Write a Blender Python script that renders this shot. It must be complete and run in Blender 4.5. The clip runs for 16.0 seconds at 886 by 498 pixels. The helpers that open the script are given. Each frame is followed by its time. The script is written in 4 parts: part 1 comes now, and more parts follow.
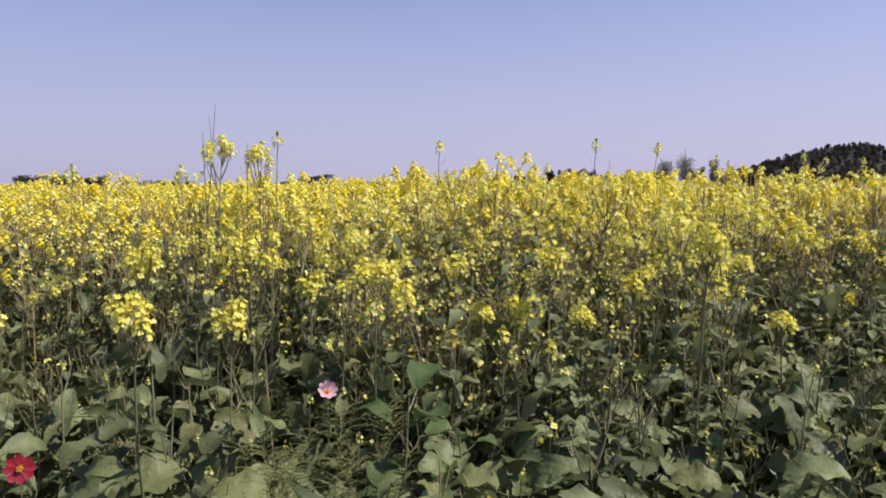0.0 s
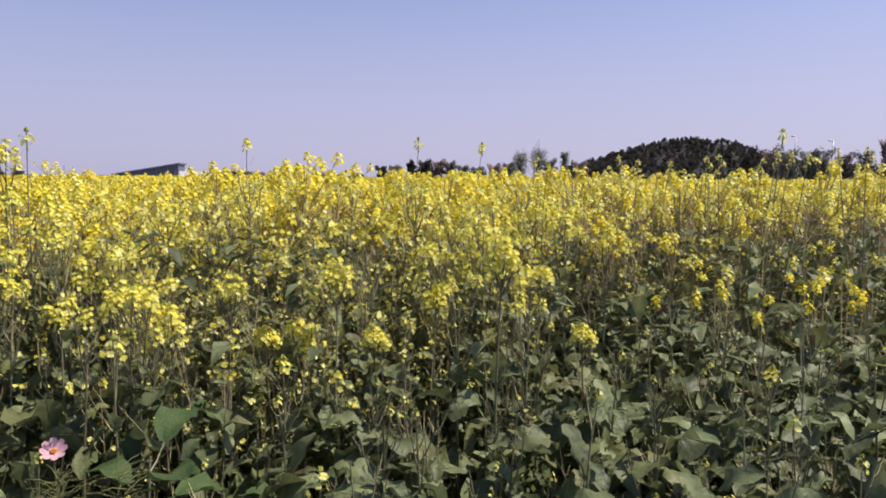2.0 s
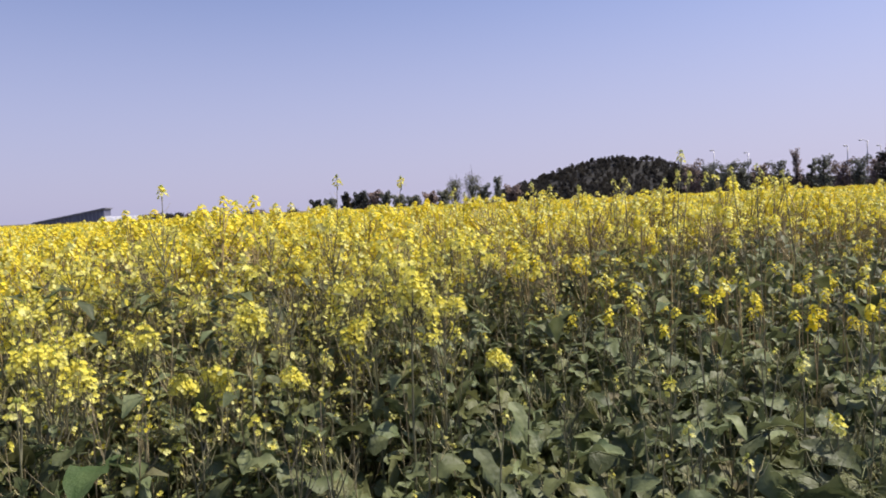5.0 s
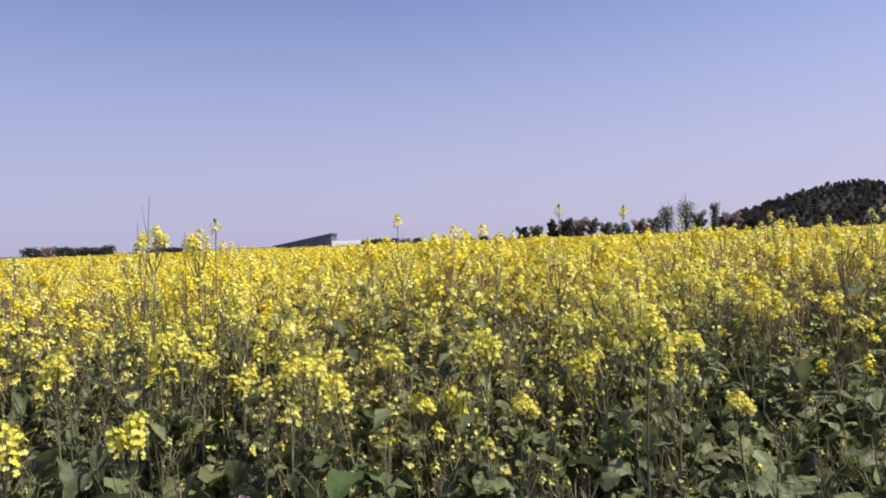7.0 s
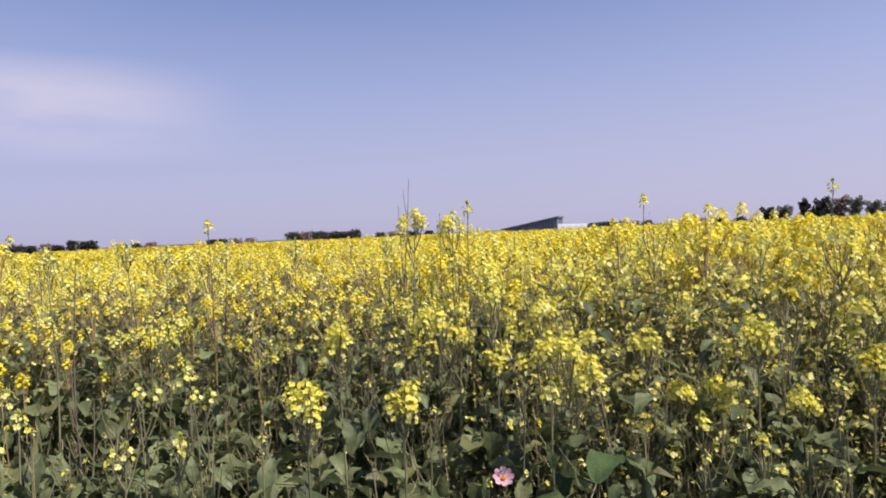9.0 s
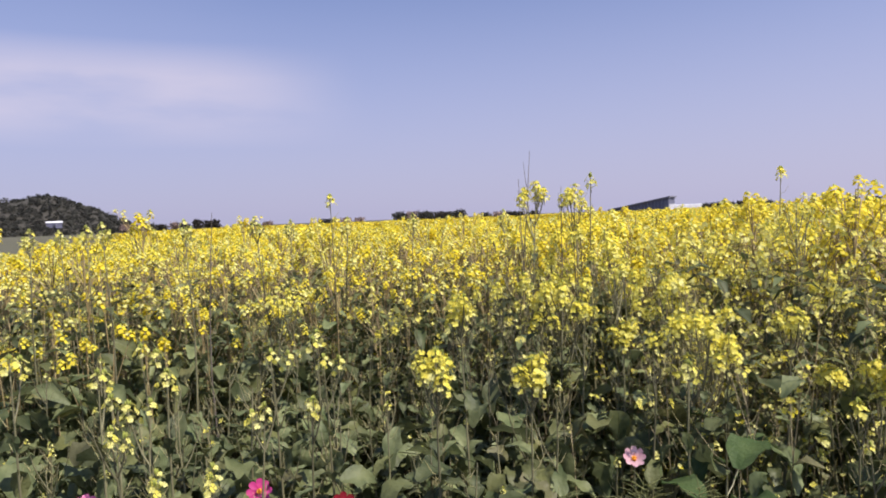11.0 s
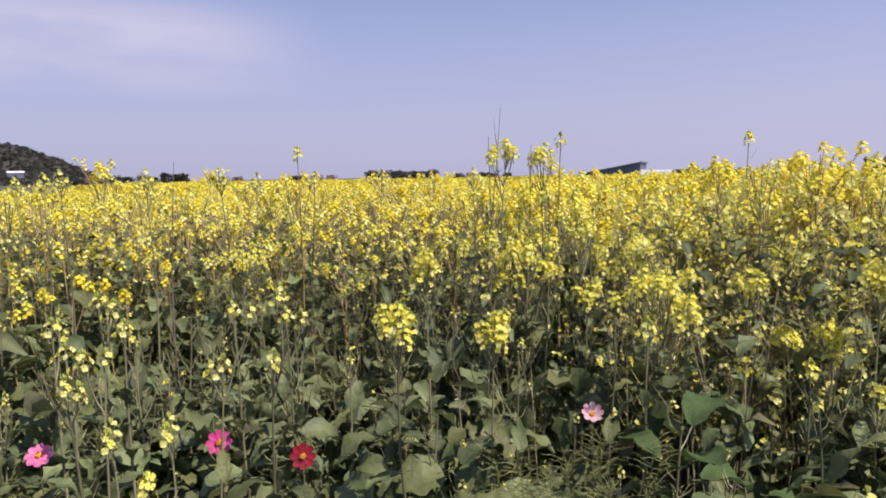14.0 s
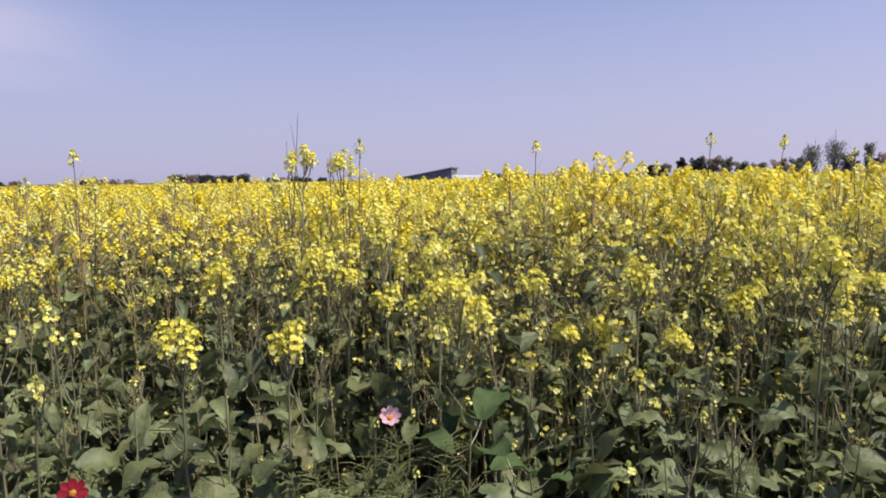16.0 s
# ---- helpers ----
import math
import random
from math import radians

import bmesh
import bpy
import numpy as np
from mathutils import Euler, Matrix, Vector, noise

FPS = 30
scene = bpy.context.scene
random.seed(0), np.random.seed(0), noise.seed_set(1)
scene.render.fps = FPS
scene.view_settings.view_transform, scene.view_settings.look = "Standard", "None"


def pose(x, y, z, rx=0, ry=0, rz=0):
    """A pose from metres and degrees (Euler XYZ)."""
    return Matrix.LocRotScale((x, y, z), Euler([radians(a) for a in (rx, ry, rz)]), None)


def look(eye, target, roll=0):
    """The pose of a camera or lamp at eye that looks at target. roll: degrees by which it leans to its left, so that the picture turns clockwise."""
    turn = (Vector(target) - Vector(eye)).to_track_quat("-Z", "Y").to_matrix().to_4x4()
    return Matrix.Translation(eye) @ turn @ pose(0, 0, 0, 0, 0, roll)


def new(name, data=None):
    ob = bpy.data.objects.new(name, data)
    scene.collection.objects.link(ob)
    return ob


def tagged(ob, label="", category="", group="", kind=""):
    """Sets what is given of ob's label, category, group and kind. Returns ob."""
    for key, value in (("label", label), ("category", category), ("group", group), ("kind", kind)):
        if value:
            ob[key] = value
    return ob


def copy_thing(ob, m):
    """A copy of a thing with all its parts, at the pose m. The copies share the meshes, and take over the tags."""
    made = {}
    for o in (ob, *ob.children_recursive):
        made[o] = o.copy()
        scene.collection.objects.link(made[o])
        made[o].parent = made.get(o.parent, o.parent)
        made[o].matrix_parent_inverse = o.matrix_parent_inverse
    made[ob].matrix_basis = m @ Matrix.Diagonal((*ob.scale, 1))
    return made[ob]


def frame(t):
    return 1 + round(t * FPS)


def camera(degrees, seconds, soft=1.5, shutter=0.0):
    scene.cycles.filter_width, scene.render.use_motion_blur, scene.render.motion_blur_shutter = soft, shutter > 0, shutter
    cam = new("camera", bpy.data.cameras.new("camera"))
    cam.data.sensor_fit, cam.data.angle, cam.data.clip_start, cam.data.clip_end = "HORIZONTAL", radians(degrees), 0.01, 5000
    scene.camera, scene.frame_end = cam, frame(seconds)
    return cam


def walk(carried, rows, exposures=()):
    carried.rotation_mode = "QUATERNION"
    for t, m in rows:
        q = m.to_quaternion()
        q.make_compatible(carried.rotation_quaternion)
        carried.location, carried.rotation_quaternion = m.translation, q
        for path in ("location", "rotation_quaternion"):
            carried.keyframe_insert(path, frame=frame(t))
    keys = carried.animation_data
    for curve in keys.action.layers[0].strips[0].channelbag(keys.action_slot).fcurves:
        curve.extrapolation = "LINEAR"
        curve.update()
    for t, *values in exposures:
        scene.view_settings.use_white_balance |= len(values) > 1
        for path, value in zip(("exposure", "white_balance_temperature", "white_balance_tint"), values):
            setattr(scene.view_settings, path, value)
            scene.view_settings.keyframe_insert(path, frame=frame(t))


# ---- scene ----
# ---- camera and walk ----
cam = camera(65.7, 16.0, soft=1.85)
PATH = [
    (0, (0.1, -0.195, 1.545), (0.073, 1.797, 1.363), 0.3),
    (0.3, (0.163, -0.113, 1.599), (0.204, 1.879, 1.426), -2.0),
    (0.5, (0.185, -0.105, 1.601), (0.217, 1.885, 1.401), -1.9),
    (0.7, (0.29, -0.038, 1.616), (0.233, 1.954, 1.447), 0.2),
    (1, (0.351, 0.025, 1.618), (0.269, 2.011, 1.397), 0.9),
    (1.1, (0.384, 0.018, 1.618), (0.48, 2.006, 1.422), 0.3),
    (1.5, (0.404, 0.039, 1.622), (0.613, 2.017, 1.413), 0.8),
    (2, (0.416, 0.069, 1.621), (0.781, 2.024, 1.412), 0.4),
    (2.5, (0.433, 0.07, 1.625), (0.897, 2.003, 1.399), -0.1),
    (3, (0.459, 0.053, 1.627), (1.014, 1.962, 1.41), -0.2),
    (3.5, (0.492, 0.057, 1.625), (1.125, 1.941, 1.402), -0.6),
    (3.7, (0.539, 0.055, 1.634), (1.194, 1.929, 1.396), -0.6),
    (5.8, (0.475, -0.075, 1.652), (0.838, 1.891, 1.59), -3.3),
    (6, (0.465, -0.069, 1.651), (0.767, 1.907, 1.591), -3.1),
    (6.5, (0.423, -0.051, 1.658), (0.495, 1.947, 1.6), -3.0),
    (7, (0.397, -0.054, 1.669), (0.355, 1.945, 1.643), -2.2),
    (7.5, (0.391, -0.046, 1.672), (0.3, 1.952, 1.66), -2.4),
    (8, (0.38, -0.037, 1.663), (0.247, 1.957, 1.603), -2.0),
    (8.5, (0.334, -0.043, 1.658), (-0.047, 1.919, 1.586), -2.3),
    (9, (0.285, -0.057, 1.659), (-0.396, 1.823, 1.611), -2.5),
    (9.5, (0.265, -0.054, 1.646), (-0.596, 1.75, 1.588), -2.9),
    (9.7, (0.248, -0.075, 1.646), (-0.697, 1.687, 1.606), -3.1),
    (11.8, (0.192, -0.032, 1.62), (-0.777, 1.712, 1.484), -2.0),
    (12, (0.201, -0.047, 1.626), (-0.791, 1.683, 1.477), -1.9),
    (12.5, (0.173, -0.036, 1.609), (-0.93, 1.62, 1.401), -1.0),
    (13, (0.173, -0.044, 1.606), (-0.924, 1.615, 1.388), -0.7),
    (13.5, (0.181, -0.039, 1.606), (-0.873, 1.645, 1.375), -1.1),
    (14, (0.205, -0.018, 1.608), (-0.68, 1.763, 1.398), -0.9),
    (14.5, (0.222, -0.012, 1.61), (-0.491, 1.845, 1.405), -0.8),
    (15, (0.238, -0.001, 1.61), (-0.335, 1.906, 1.414), -0.8),
    (15.5, (0.261, 0.002, 1.614), (-0.227, 1.931, 1.414), -1.0),
    (16, (0.276, 0.01, 1.615), (-0.11, 1.962, 1.411), -0.8),
]
EXPOSURE = 0.235
walk(cam, [(t, look(eye, target, roll)) for t, eye, target, roll in PATH],
     [(0.0, EXPOSURE, 6700, 14), (16.0, EXPOSURE, 6700, 14)])

# ---- sky and sun ----
SUN_AZ, SUN_EL = 95.0, 55.0          # degrees clockwise from +y, degrees above the horizon
world = bpy.data.worlds.new("sky")
scene.world = world
world.use_nodes = True
wn, wl = world.node_tree.nodes, world.node_tree.links
wn.clear()
w_out, w_bg = wn.new("ShaderNodeOutputWorld"), wn.new("ShaderNodeBackground")
w_sky = wn.new("ShaderNodeTexSky")
w_sky.sky_type, w_sky.sun_disc = "NISHITA", False
w_sky.sun_elevation, w_sky.sun_rotation = radians(SUN_EL), radians(SUN_AZ)
w_sky.air_density, w_sky.dust_density, w_sky.ozone_density = 1.0, 0.8, 2.0
w_bg.inputs["Strength"].default_value = 0.10
w_tint = wn.new("ShaderNodeMix")
w_tint.data_type, w_tint.blend_type = "RGBA", "MULTIPLY"
w_tint.inputs["Factor"].default_value = 1.0
w_tint.inputs["B"].default_value = (0.93, 0.95, 1.2, 1)
wl.new(w_sky.outputs["Color"], w_tint.inputs["A"])
# pale lavender haze that thickens towards the horizon
w_dir = wn.new("ShaderNodeTexCoord")
w_xyz = wn.new("ShaderNodeSeparateXYZ")
wl.new(w_dir.outputs["Generated"], w_xyz.inputs["Vector"])
w_low = wn.new("ShaderNodeMapRange")
w_low.interpolation_type = "SMOOTHSTEP"
w_low.inputs["From Min"].default_value, w_low.inputs["From Max"].default_value = -0.02, 0.46
w_low.inputs["To Min"].default_value, w_low.inputs["To Max"].default_value = 0.88, 0.0
wl.new(w_xyz.outputs["Z"], w_low.inputs["Value"])
w_haze = wn.new("ShaderNodeMix")
w_haze.data_type = "RGBA"
w_side = wn.new("ShaderNodeVectorMath")          # the haze is paler on the sun's side
w_side.operation = "DOT_PRODUCT"
w_side.inputs[1].default_value = (math.sin(radians(SUN_AZ)), math.cos(radians(SUN_AZ)), 0)
wl.new(w_dir.outputs["Generated"], w_side.inputs[0])
w_turn = wn.new("ShaderNodeMapRange")
w_turn.inputs["From Min"].default_value, w_turn.inputs["From Max"].default_value = -0.9, 0.8
wl.new(w_side.outputs["Value"], w_turn.inputs["Value"])
w_pale = wn.new("ShaderNodeMix")
w_pale.data_type = "RGBA"
w_pale.inputs["A"].default_value, w_pale.inputs["B"].default_value = (3.75, 3.85, 5.75, 1), (4.75, 4.7, 6.55, 1)
wl.new(w_turn.outputs["Result"], w_pale.inputs["Factor"])
wl.new(w_pale.outputs["Result"], w_haze.inputs["B"])
wl.new(w_low.outputs["Result"], w_haze.inputs["Factor"])
wl.new(w_tint.outputs["Result"], w_haze.inputs["A"])
# a thin veil of cloud, low over the far hill
w_geo = wn.new("ShaderNodeTexCoord")
w_map = wn.new("ShaderNodeMapping")
w_map.inputs["Scale"].default_value = (2.2, 2.2, 9.0)
w_noise = wn.new("ShaderNodeTexNoise")
w_noise.inputs["Scale"].default_value, w_noise.inputs["Detail"].default_value = 1.3, 5.0
w_noise.inputs["Roughness"].default_value = 0.5
wl.new(w_geo.outputs["Generated"], w_map.inputs["Vector"])
wl.new(w_map.outputs["Vector"], w_noise.inputs["Vector"])
CLOUD = Vector((math.sin(radians(-76)), math.cos(radians(-76)), 0))
w_dot = wn.new("ShaderNodeVectorMath")
w_dot.operation = "DOT_PRODUCT"
w_dot.inputs[1].default_value = CLOUD
wl.new(w_geo.outputs["Generated"], w_dot.inputs[0])
w_near = wn.new("ShaderNodeMapRange")
w_near.interpolation_type = "SMOOTHSTEP"
w_near.inputs["From Min"].default_value, w_near.inputs["From Max"].default_value = 0.73, 0.88
wl.new(w_dot.outputs["Value"], w_near.inputs["Value"])
w_band = wn.new("ShaderNodeValToRGB")
for k, (pos, v) in enumerate(((0.105, 0.0), (0.15, 0.9), (0.20, 1.0), (0.245, 0.05))):
    e = w_band.color_ramp.elements[k] if k < 2 else w_band.color_ramp.elements.new(pos)
    e.position, e.color = pos, (v, v, v, 1)
wl.new(w_xyz.outputs["Z"], w_band.inputs["Fac"])
w_area = wn.new("ShaderNodeMath")
w_area.operation = "MULTIPLY"
wl.new(w_near.outputs["Result"], w_area.inputs[0])
wl.new(w_band.outputs["Color"], w_area.inputs[1])
w_ramp = wn.new("ShaderNodeMapRange")
w_ramp.interpolation_type = "SMOOTHSTEP"
w_ramp.inputs["From Min"].default_value, w_ramp.inputs["From Max"].default_value = 0.2, 0.6
w_ramp.inputs["To Max"].default_value = 0.85
wl.new(w_noise.outputs["Fac"], w_ramp.inputs["Value"])
w_mul = wn.new("ShaderNodeMath")
w_mul.operation = "MULTIPLY"
wl.new(w_area.outputs["Value"], w_mul.inputs[0])
wl.new(w_ramp.outputs["Result"], w_mul.inputs[1])
w_cloud = wn.new("ShaderNodeMix")
w_cloud.data_type = "RGBA"
w_cloud.inputs["B"].default_value = (5.4, 5.3, 6.8, 1)
wl.new(w_mul.outputs["Value"], w_cloud.inputs["Factor"])
wl.new(w_haze.outputs["Result"], w_cloud.inputs["A"])
wl.new(w_cloud.outputs["Result"], w_bg.inputs["Color"])
wl.new(w_bg.outputs["Background"], w_out.inputs["Surface"])

sun = new("sun", bpy.data.lights.new("sun", "SUN"))
sun.data.energy, sun.data.angle, sun.data.color = 4.8, radians(0.53), (1.0, 0.95, 0.86)
sun_dir = Vector((math.sin(radians(SUN_AZ)) * math.cos(radians(SUN_EL)), math.cos(radians(SUN_AZ)) * math.cos(radians(SUN_EL)), math.sin(radians(SUN_EL))))
sun.matrix_world = look(sun_dir * 50, (0, 0, 0))


# ---- materials ----
def material(name, low, high, rough=0.6, scale=8.0, vary=0.25, source="object", translucent=0.0,
             bump=0.0, metallic=0.0, spec=0.5, detail=4.0, odd=None, tint=None):
    """A surface whose colour runs from low to high by a noise, lighter or darker by a random value of its piece."""
    m = bpy.data.materials.new(name)
    m.use_nodes = True
    n, l = m.node_tree.nodes, m.node_tree.links
    n.clear()
    out, bsdf = n.new("ShaderNodeOutputMaterial"), n.new("ShaderNodeBsdfPrincipled")
    coord, tex, mix = n.new("ShaderNodeTexCoord"), n.new("ShaderNodeTexNoise"), n.new("ShaderNodeMix")
    tex.inputs["Scale"].default_value, tex.inputs["Detail"].default_value = scale, detail
    l.new(coord.outputs["Object"], tex.inputs["Vector"])
    mix.data_type = "RGBA"
    mix.inputs["A"].default_value, mix.inputs["B"].default_value = (*low, 1), (*high, 1)
    spread = n.new("ShaderNodeMapRange")
    spread.inputs["From Min"].default_value, spread.inputs["From Max"].default_value = 0.3, 0.7
    l.new(tex.outputs["Fac"], spread.inputs["Value"])
    l.new(spread.outputs["Result"], mix.inputs["Factor"])
    if source == "island":
        rnd = n.new("ShaderNodeNewGeometry").outputs["Random Per Island"]
    else:
        rnd = n.new("ShaderNodeObjectInfo").outputs["Random"]
    shade = n.new("ShaderNodeMapRange")
    shade.inputs["To Min"].default_value, shade.inputs["To Max"].default_value = 1 - vary, 1 + vary
    l.new(rnd, shade.inputs["Value"])
    mul = n.new("ShaderNodeMix")
    mul.data_type, mul.blend_type = "RGBA", "MULTIPLY"
    mul.inputs["Factor"].default_value = 1.0
    l.new(mix.outputs["Result"], mul.inputs["A"])
    l.new(shade.outputs["Result"], mul.inputs["B"])
    colour = mul.outputs["Result"]
    if odd:                                  # a share of the pieces is withered
        pick, dry = n.new("ShaderNodeMapRange"), n.new("ShaderNodeMix")
        pick.inputs["From Min"].default_value, pick.inputs["From Max"].default_value = odd[3], odd[3] + 0.1
        wn2 = n.new("ShaderNodeTexWhiteNoise")
        wn2.noise_dimensions = "1D"
        l.new(rnd, wn2.inputs["W"])
        l.new(wn2.outputs["Value"], pick.inputs["Value"])
        dry.data_type = "RGBA"
        dry.inputs["B"].default_value = (*odd[:3], 1)
        l.new(pick.outputs["Result"], dry.inputs["Factor"])
        l.new(colour, dry.inputs["A"])
        colour = dry.outputs["Result"]
    if tint:                                 # pieces differ in hue, some far more than others
        wn3, far, hue = n.new("ShaderNodeTexWhiteNoise"), n.new("ShaderNodeMath"), n.new("ShaderNodeMix")
        wn3.noise_dimensions = "2D"
        l.new(rnd, wn3.inputs["Vector"])
        far.operation = "POWER"
        far.inputs[1].default_value = tint[3]
        l.new(wn3.outputs["Value"], far.inputs[0])
        hue.data_type = "RGBA"
        hue.inputs["B"].default_value = (*tint[:3], 1)
        l.new(far.outputs["Value"], hue.inputs["Factor"])
        l.new(colour, hue.inputs["A"])
        colour = hue.outputs["Result"]
    l.new(colour, bsdf.inputs["Base Color"])
    bsdf.inputs["Roughness"].default_value, bsdf.inputs["Metallic"].default_value = rough, metallic
    bsdf.inputs["Specular IOR Level"].default_value = spec
    if bump:
        fine, b = n.new("ShaderNodeTexNoise"), n.new("ShaderNodeBump")
        fine.inputs["Scale"].default_value, fine.inputs["Detail"].default_value = scale * 6, 3
        l.new(coord.outputs["Object"], fine.inputs["Vector"])
        b.inputs["Strength"].default_value, b.inputs["Distance"].default_value = bump, 0.01
        l.new(fine.outputs["Fac"], b.inputs["Height"])
        l.new(b.outputs["Normal"], bsdf.inputs["Normal"])
    surface = bsdf.outputs["BSDF"]
    if translucent:
        tr, ms = n.new("ShaderNodeBsdfTranslucent"), n.new("ShaderNodeMixShader")
        l.new(colour, tr.inputs["Color"])
        ms.inputs["Fac"].default_value = translucent
        l.new(surface, ms.inputs[1])
        l.new(tr.outputs["BSDF"], ms.inputs[2])
        surface = ms.outputs["Shader"]
    l.new(surface, out.inputs["Surface"])
    return m


PETAL = material("rapeseed_petal", (0.81, 0.70, 0.058), (0.89, 0.845, 0.24), 0.6, 5, 0.16, "island", 0.35, spec=0.15)
FIELD_PETAL = material("field_petal", (0.81, 0.63, 0.025), (0.89, 0.78, 0.105), 0.6, 0.9, 0.18, "island", 0.35, spec=0.15)
PALE_PETAL = material("faded_petal", (0.77, 0.72, 0.16), (0.86, 0.83, 0.36), 0.6, 20, 0.18, "island", 0.3, spec=0.15)
BUD = material("rapeseed_bud", (0.30, 0.36, 0.06), (0.48, 0.50, 0.12), 0.55, 40, 0.2, "island", 0.15)
STEM = material("rapeseed_stem", (0.122, 0.115, 0.062), (0.265, 0.25, 0.14), 0.5, 6, 0.35, "object")
POD = material("rapeseed_pod", (0.28, 0.25, 0.11), (0.47, 0.42, 0.21), 0.5, 10, 0.3, "island")
LEAF = material("rapeseed_leaf", (0.070, 0.098, 0.043), (0.23, 0.258, 0.125), 0.5, 9, 0.4, "object", 0.28, bump=0.5, spec=0.3, odd=(0.20, 0.165, 0.095, 0.93), tint=(0.19, 0.20, 0.075, 4.0))
LEAF_LOOSE = material("undergrowth_leaf", (0.066, 0.094, 0.04), (0.22, 0.248, 0.118), 0.5, 9, 0.45, "island", 0.28, bump=0.5, spec=0.3, odd=(0.20, 0.16, 0.09, 0.92), tint=(0.18, 0.19, 0.07, 4.0))
FIELD_STEM = material("field_stem", (0.24, 0.175, 0.085), (0.42, 0.335, 0.165), 0.55, 6, 0.4, "island")
DRY_STALK = material("dry_stalk", (0.15, 0.12, 0.10), (0.26, 0.22, 0.18), 0.6, 8, 0.2, "object")
PALE_STALK = material("pale_stalk", (0.18, 0.145, 0.08), (0.36, 0.30, 0.17), 0.55, 8, 0.35, "island")
BROAD_DARK = material("broad_dark_leaf", (0.045, 0.08, 0.026), (0.085, 0.125, 0.045), 0.6, 18, 0.25, "object", 0.25, bump=0.4, spec=0.2)
BROAD_PALE = material("broad_pale_leaf", (0.13, 0.17, 0.07), (0.24, 0.27, 0.13), 0.45, 18, 0.2, "object", 0.25, bump=0.4)
FERN = material("feathery_foliage", (0.17, 0.19, 0.06), (0.31, 0.32, 0.12), 0.5, 12, 0.3, "island", 0.3)
SOIL = material("soil", (0.07, 0.068, 0.04), (0.13, 0.125, 0.07), 0.95, 0.9, 0.0, "object", bump=0.8, detail=12.0)
HILL_GREEN = material("hill_scrub", (0.042, 0.039, 0.031), (0.072, 0.067, 0.052), 0.95, 0.02, 0.0, "object", bump=0.5)
# the shade in the gaps between the crowns is put into this dark colour
SHADED_FLOOR = material("shaded_wood_floor", (0.018, 0.017, 0.014), (0.028, 0.026, 0.021), 0.95, 0.1, 0.0, "object", bump=0.5)
TERRACE = material("terrace_grass", (0.16, 0.16, 0.11), (0.25, 0.235, 0.17), 0.95, 0.05, 0.1, "object")
WOOD_LEAF = material("pine_foliage", (0.060, 0.055, 0.047), (0.074, 0.068, 0.057), 0.8, 0.1, 0.06, "island", 0.5, spec=0.1)
SCRUB = material("scrub_foliage", (0.062, 0.063, 0.055), (0.088, 0.088, 0.075), 0.9, 0.05, 0.2, "island", 0.4, spec=0.1)
SHRUB_LEAF = material("shrub_foliage", (0.14, 0.155, 0.12), (0.25, 0.25, 0.19), 0.7, 0.5, 0.4, "island", 0.45)
DRY_LEAF = material("dry_twigs", (0.17, 0.115, 0.10), (0.27, 0.195, 0.165), 0.8, 0.5, 0.35, "island")
BARK = material("bark", (0.06, 0.05, 0.04), (0.13, 0.11, 0.09), 0.9, 4, 0.2, "object", bump=0.6)
WALL_GREY = material("dark_cladding", (0.12, 0.125, 0.19), (0.17, 0.175, 0.25), 0.5, 0.6, 0.1)
RIB_GREY = material("pale_rib", (0.16, 0.165, 0.21), (0.22, 0.22, 0.27), 0.5, 1.0, 0.1)
ROOF_GREY = material("metal_roof", (0.20, 0.20, 0.24), (0.28, 0.28, 0.32), 0.4, 0.4, 0.05, metallic=0.3)
TILE_RED = material("roof_tiles", (0.13, 0.09, 0.08), (0.19, 0.13, 0.115), 0.7, 2.0, 0.1)
PLASTER = material("house_plaster", (0.24, 0.22, 0.22), (0.36, 0.33, 0.33), 0.8, 1.5, 0.1)
WHITE = material("white_sheet", (0.50, 0.50, 0.53), (0.68, 0.68, 0.70), 0.5, 1.2, 0.05)
CAR_WHITE = material("car_paint", (0.78, 0.78, 0.80), (0.82, 0.82, 0.83), 0.22, 2, 0.0)
GLASS_DARK = material("car_glass", (0.012, 0.014, 0.018), (0.02, 0.022, 0.026), 0.06, 2, 0.0)
RUBBER = material("rubber", (0.02, 0.02, 0.02), (0.035, 0.035, 0.035), 0.8, 20, 0.0)
METAL = material("galvanised_steel", (0.32, 0.32, 0.35), (0.45, 0.45, 0.48), 0.45, 6, 0.1, metallic=0.7)
LAMP_RED = material("tail_lamp", (0.35, 0.02, 0.02), (0.45, 0.03, 0.03), 0.2, 5, 0.0)
MAGENTA = material("magenta_petal", (0.54, 0.02, 0.17), (0.70, 0.08, 0.30), 0.5, 40, 0.12, "island", 0.25)
PINK = material("pink_petal", (0.66, 0.08, 0.27), (0.80, 0.24, 0.42), 0.5, 40, 0.12, "island", 0.25)
RED = material("red_petal", (0.21, 0.004, 0.012), (0.35, 0.012, 0.03), 0.5, 40, 0.12, "island", 0.2)
PALE_PINK = material("pale_pink_petal", (0.66, 0.33, 0.39), (0.78, 0.54, 0.58), 0.5, 40, 0.1, "island", 0.3)
DISC = material("flower_disc", (0.78, 0.30, 0.03), (0.86, 0.50, 0.06), 0.7, 90, 0.1)


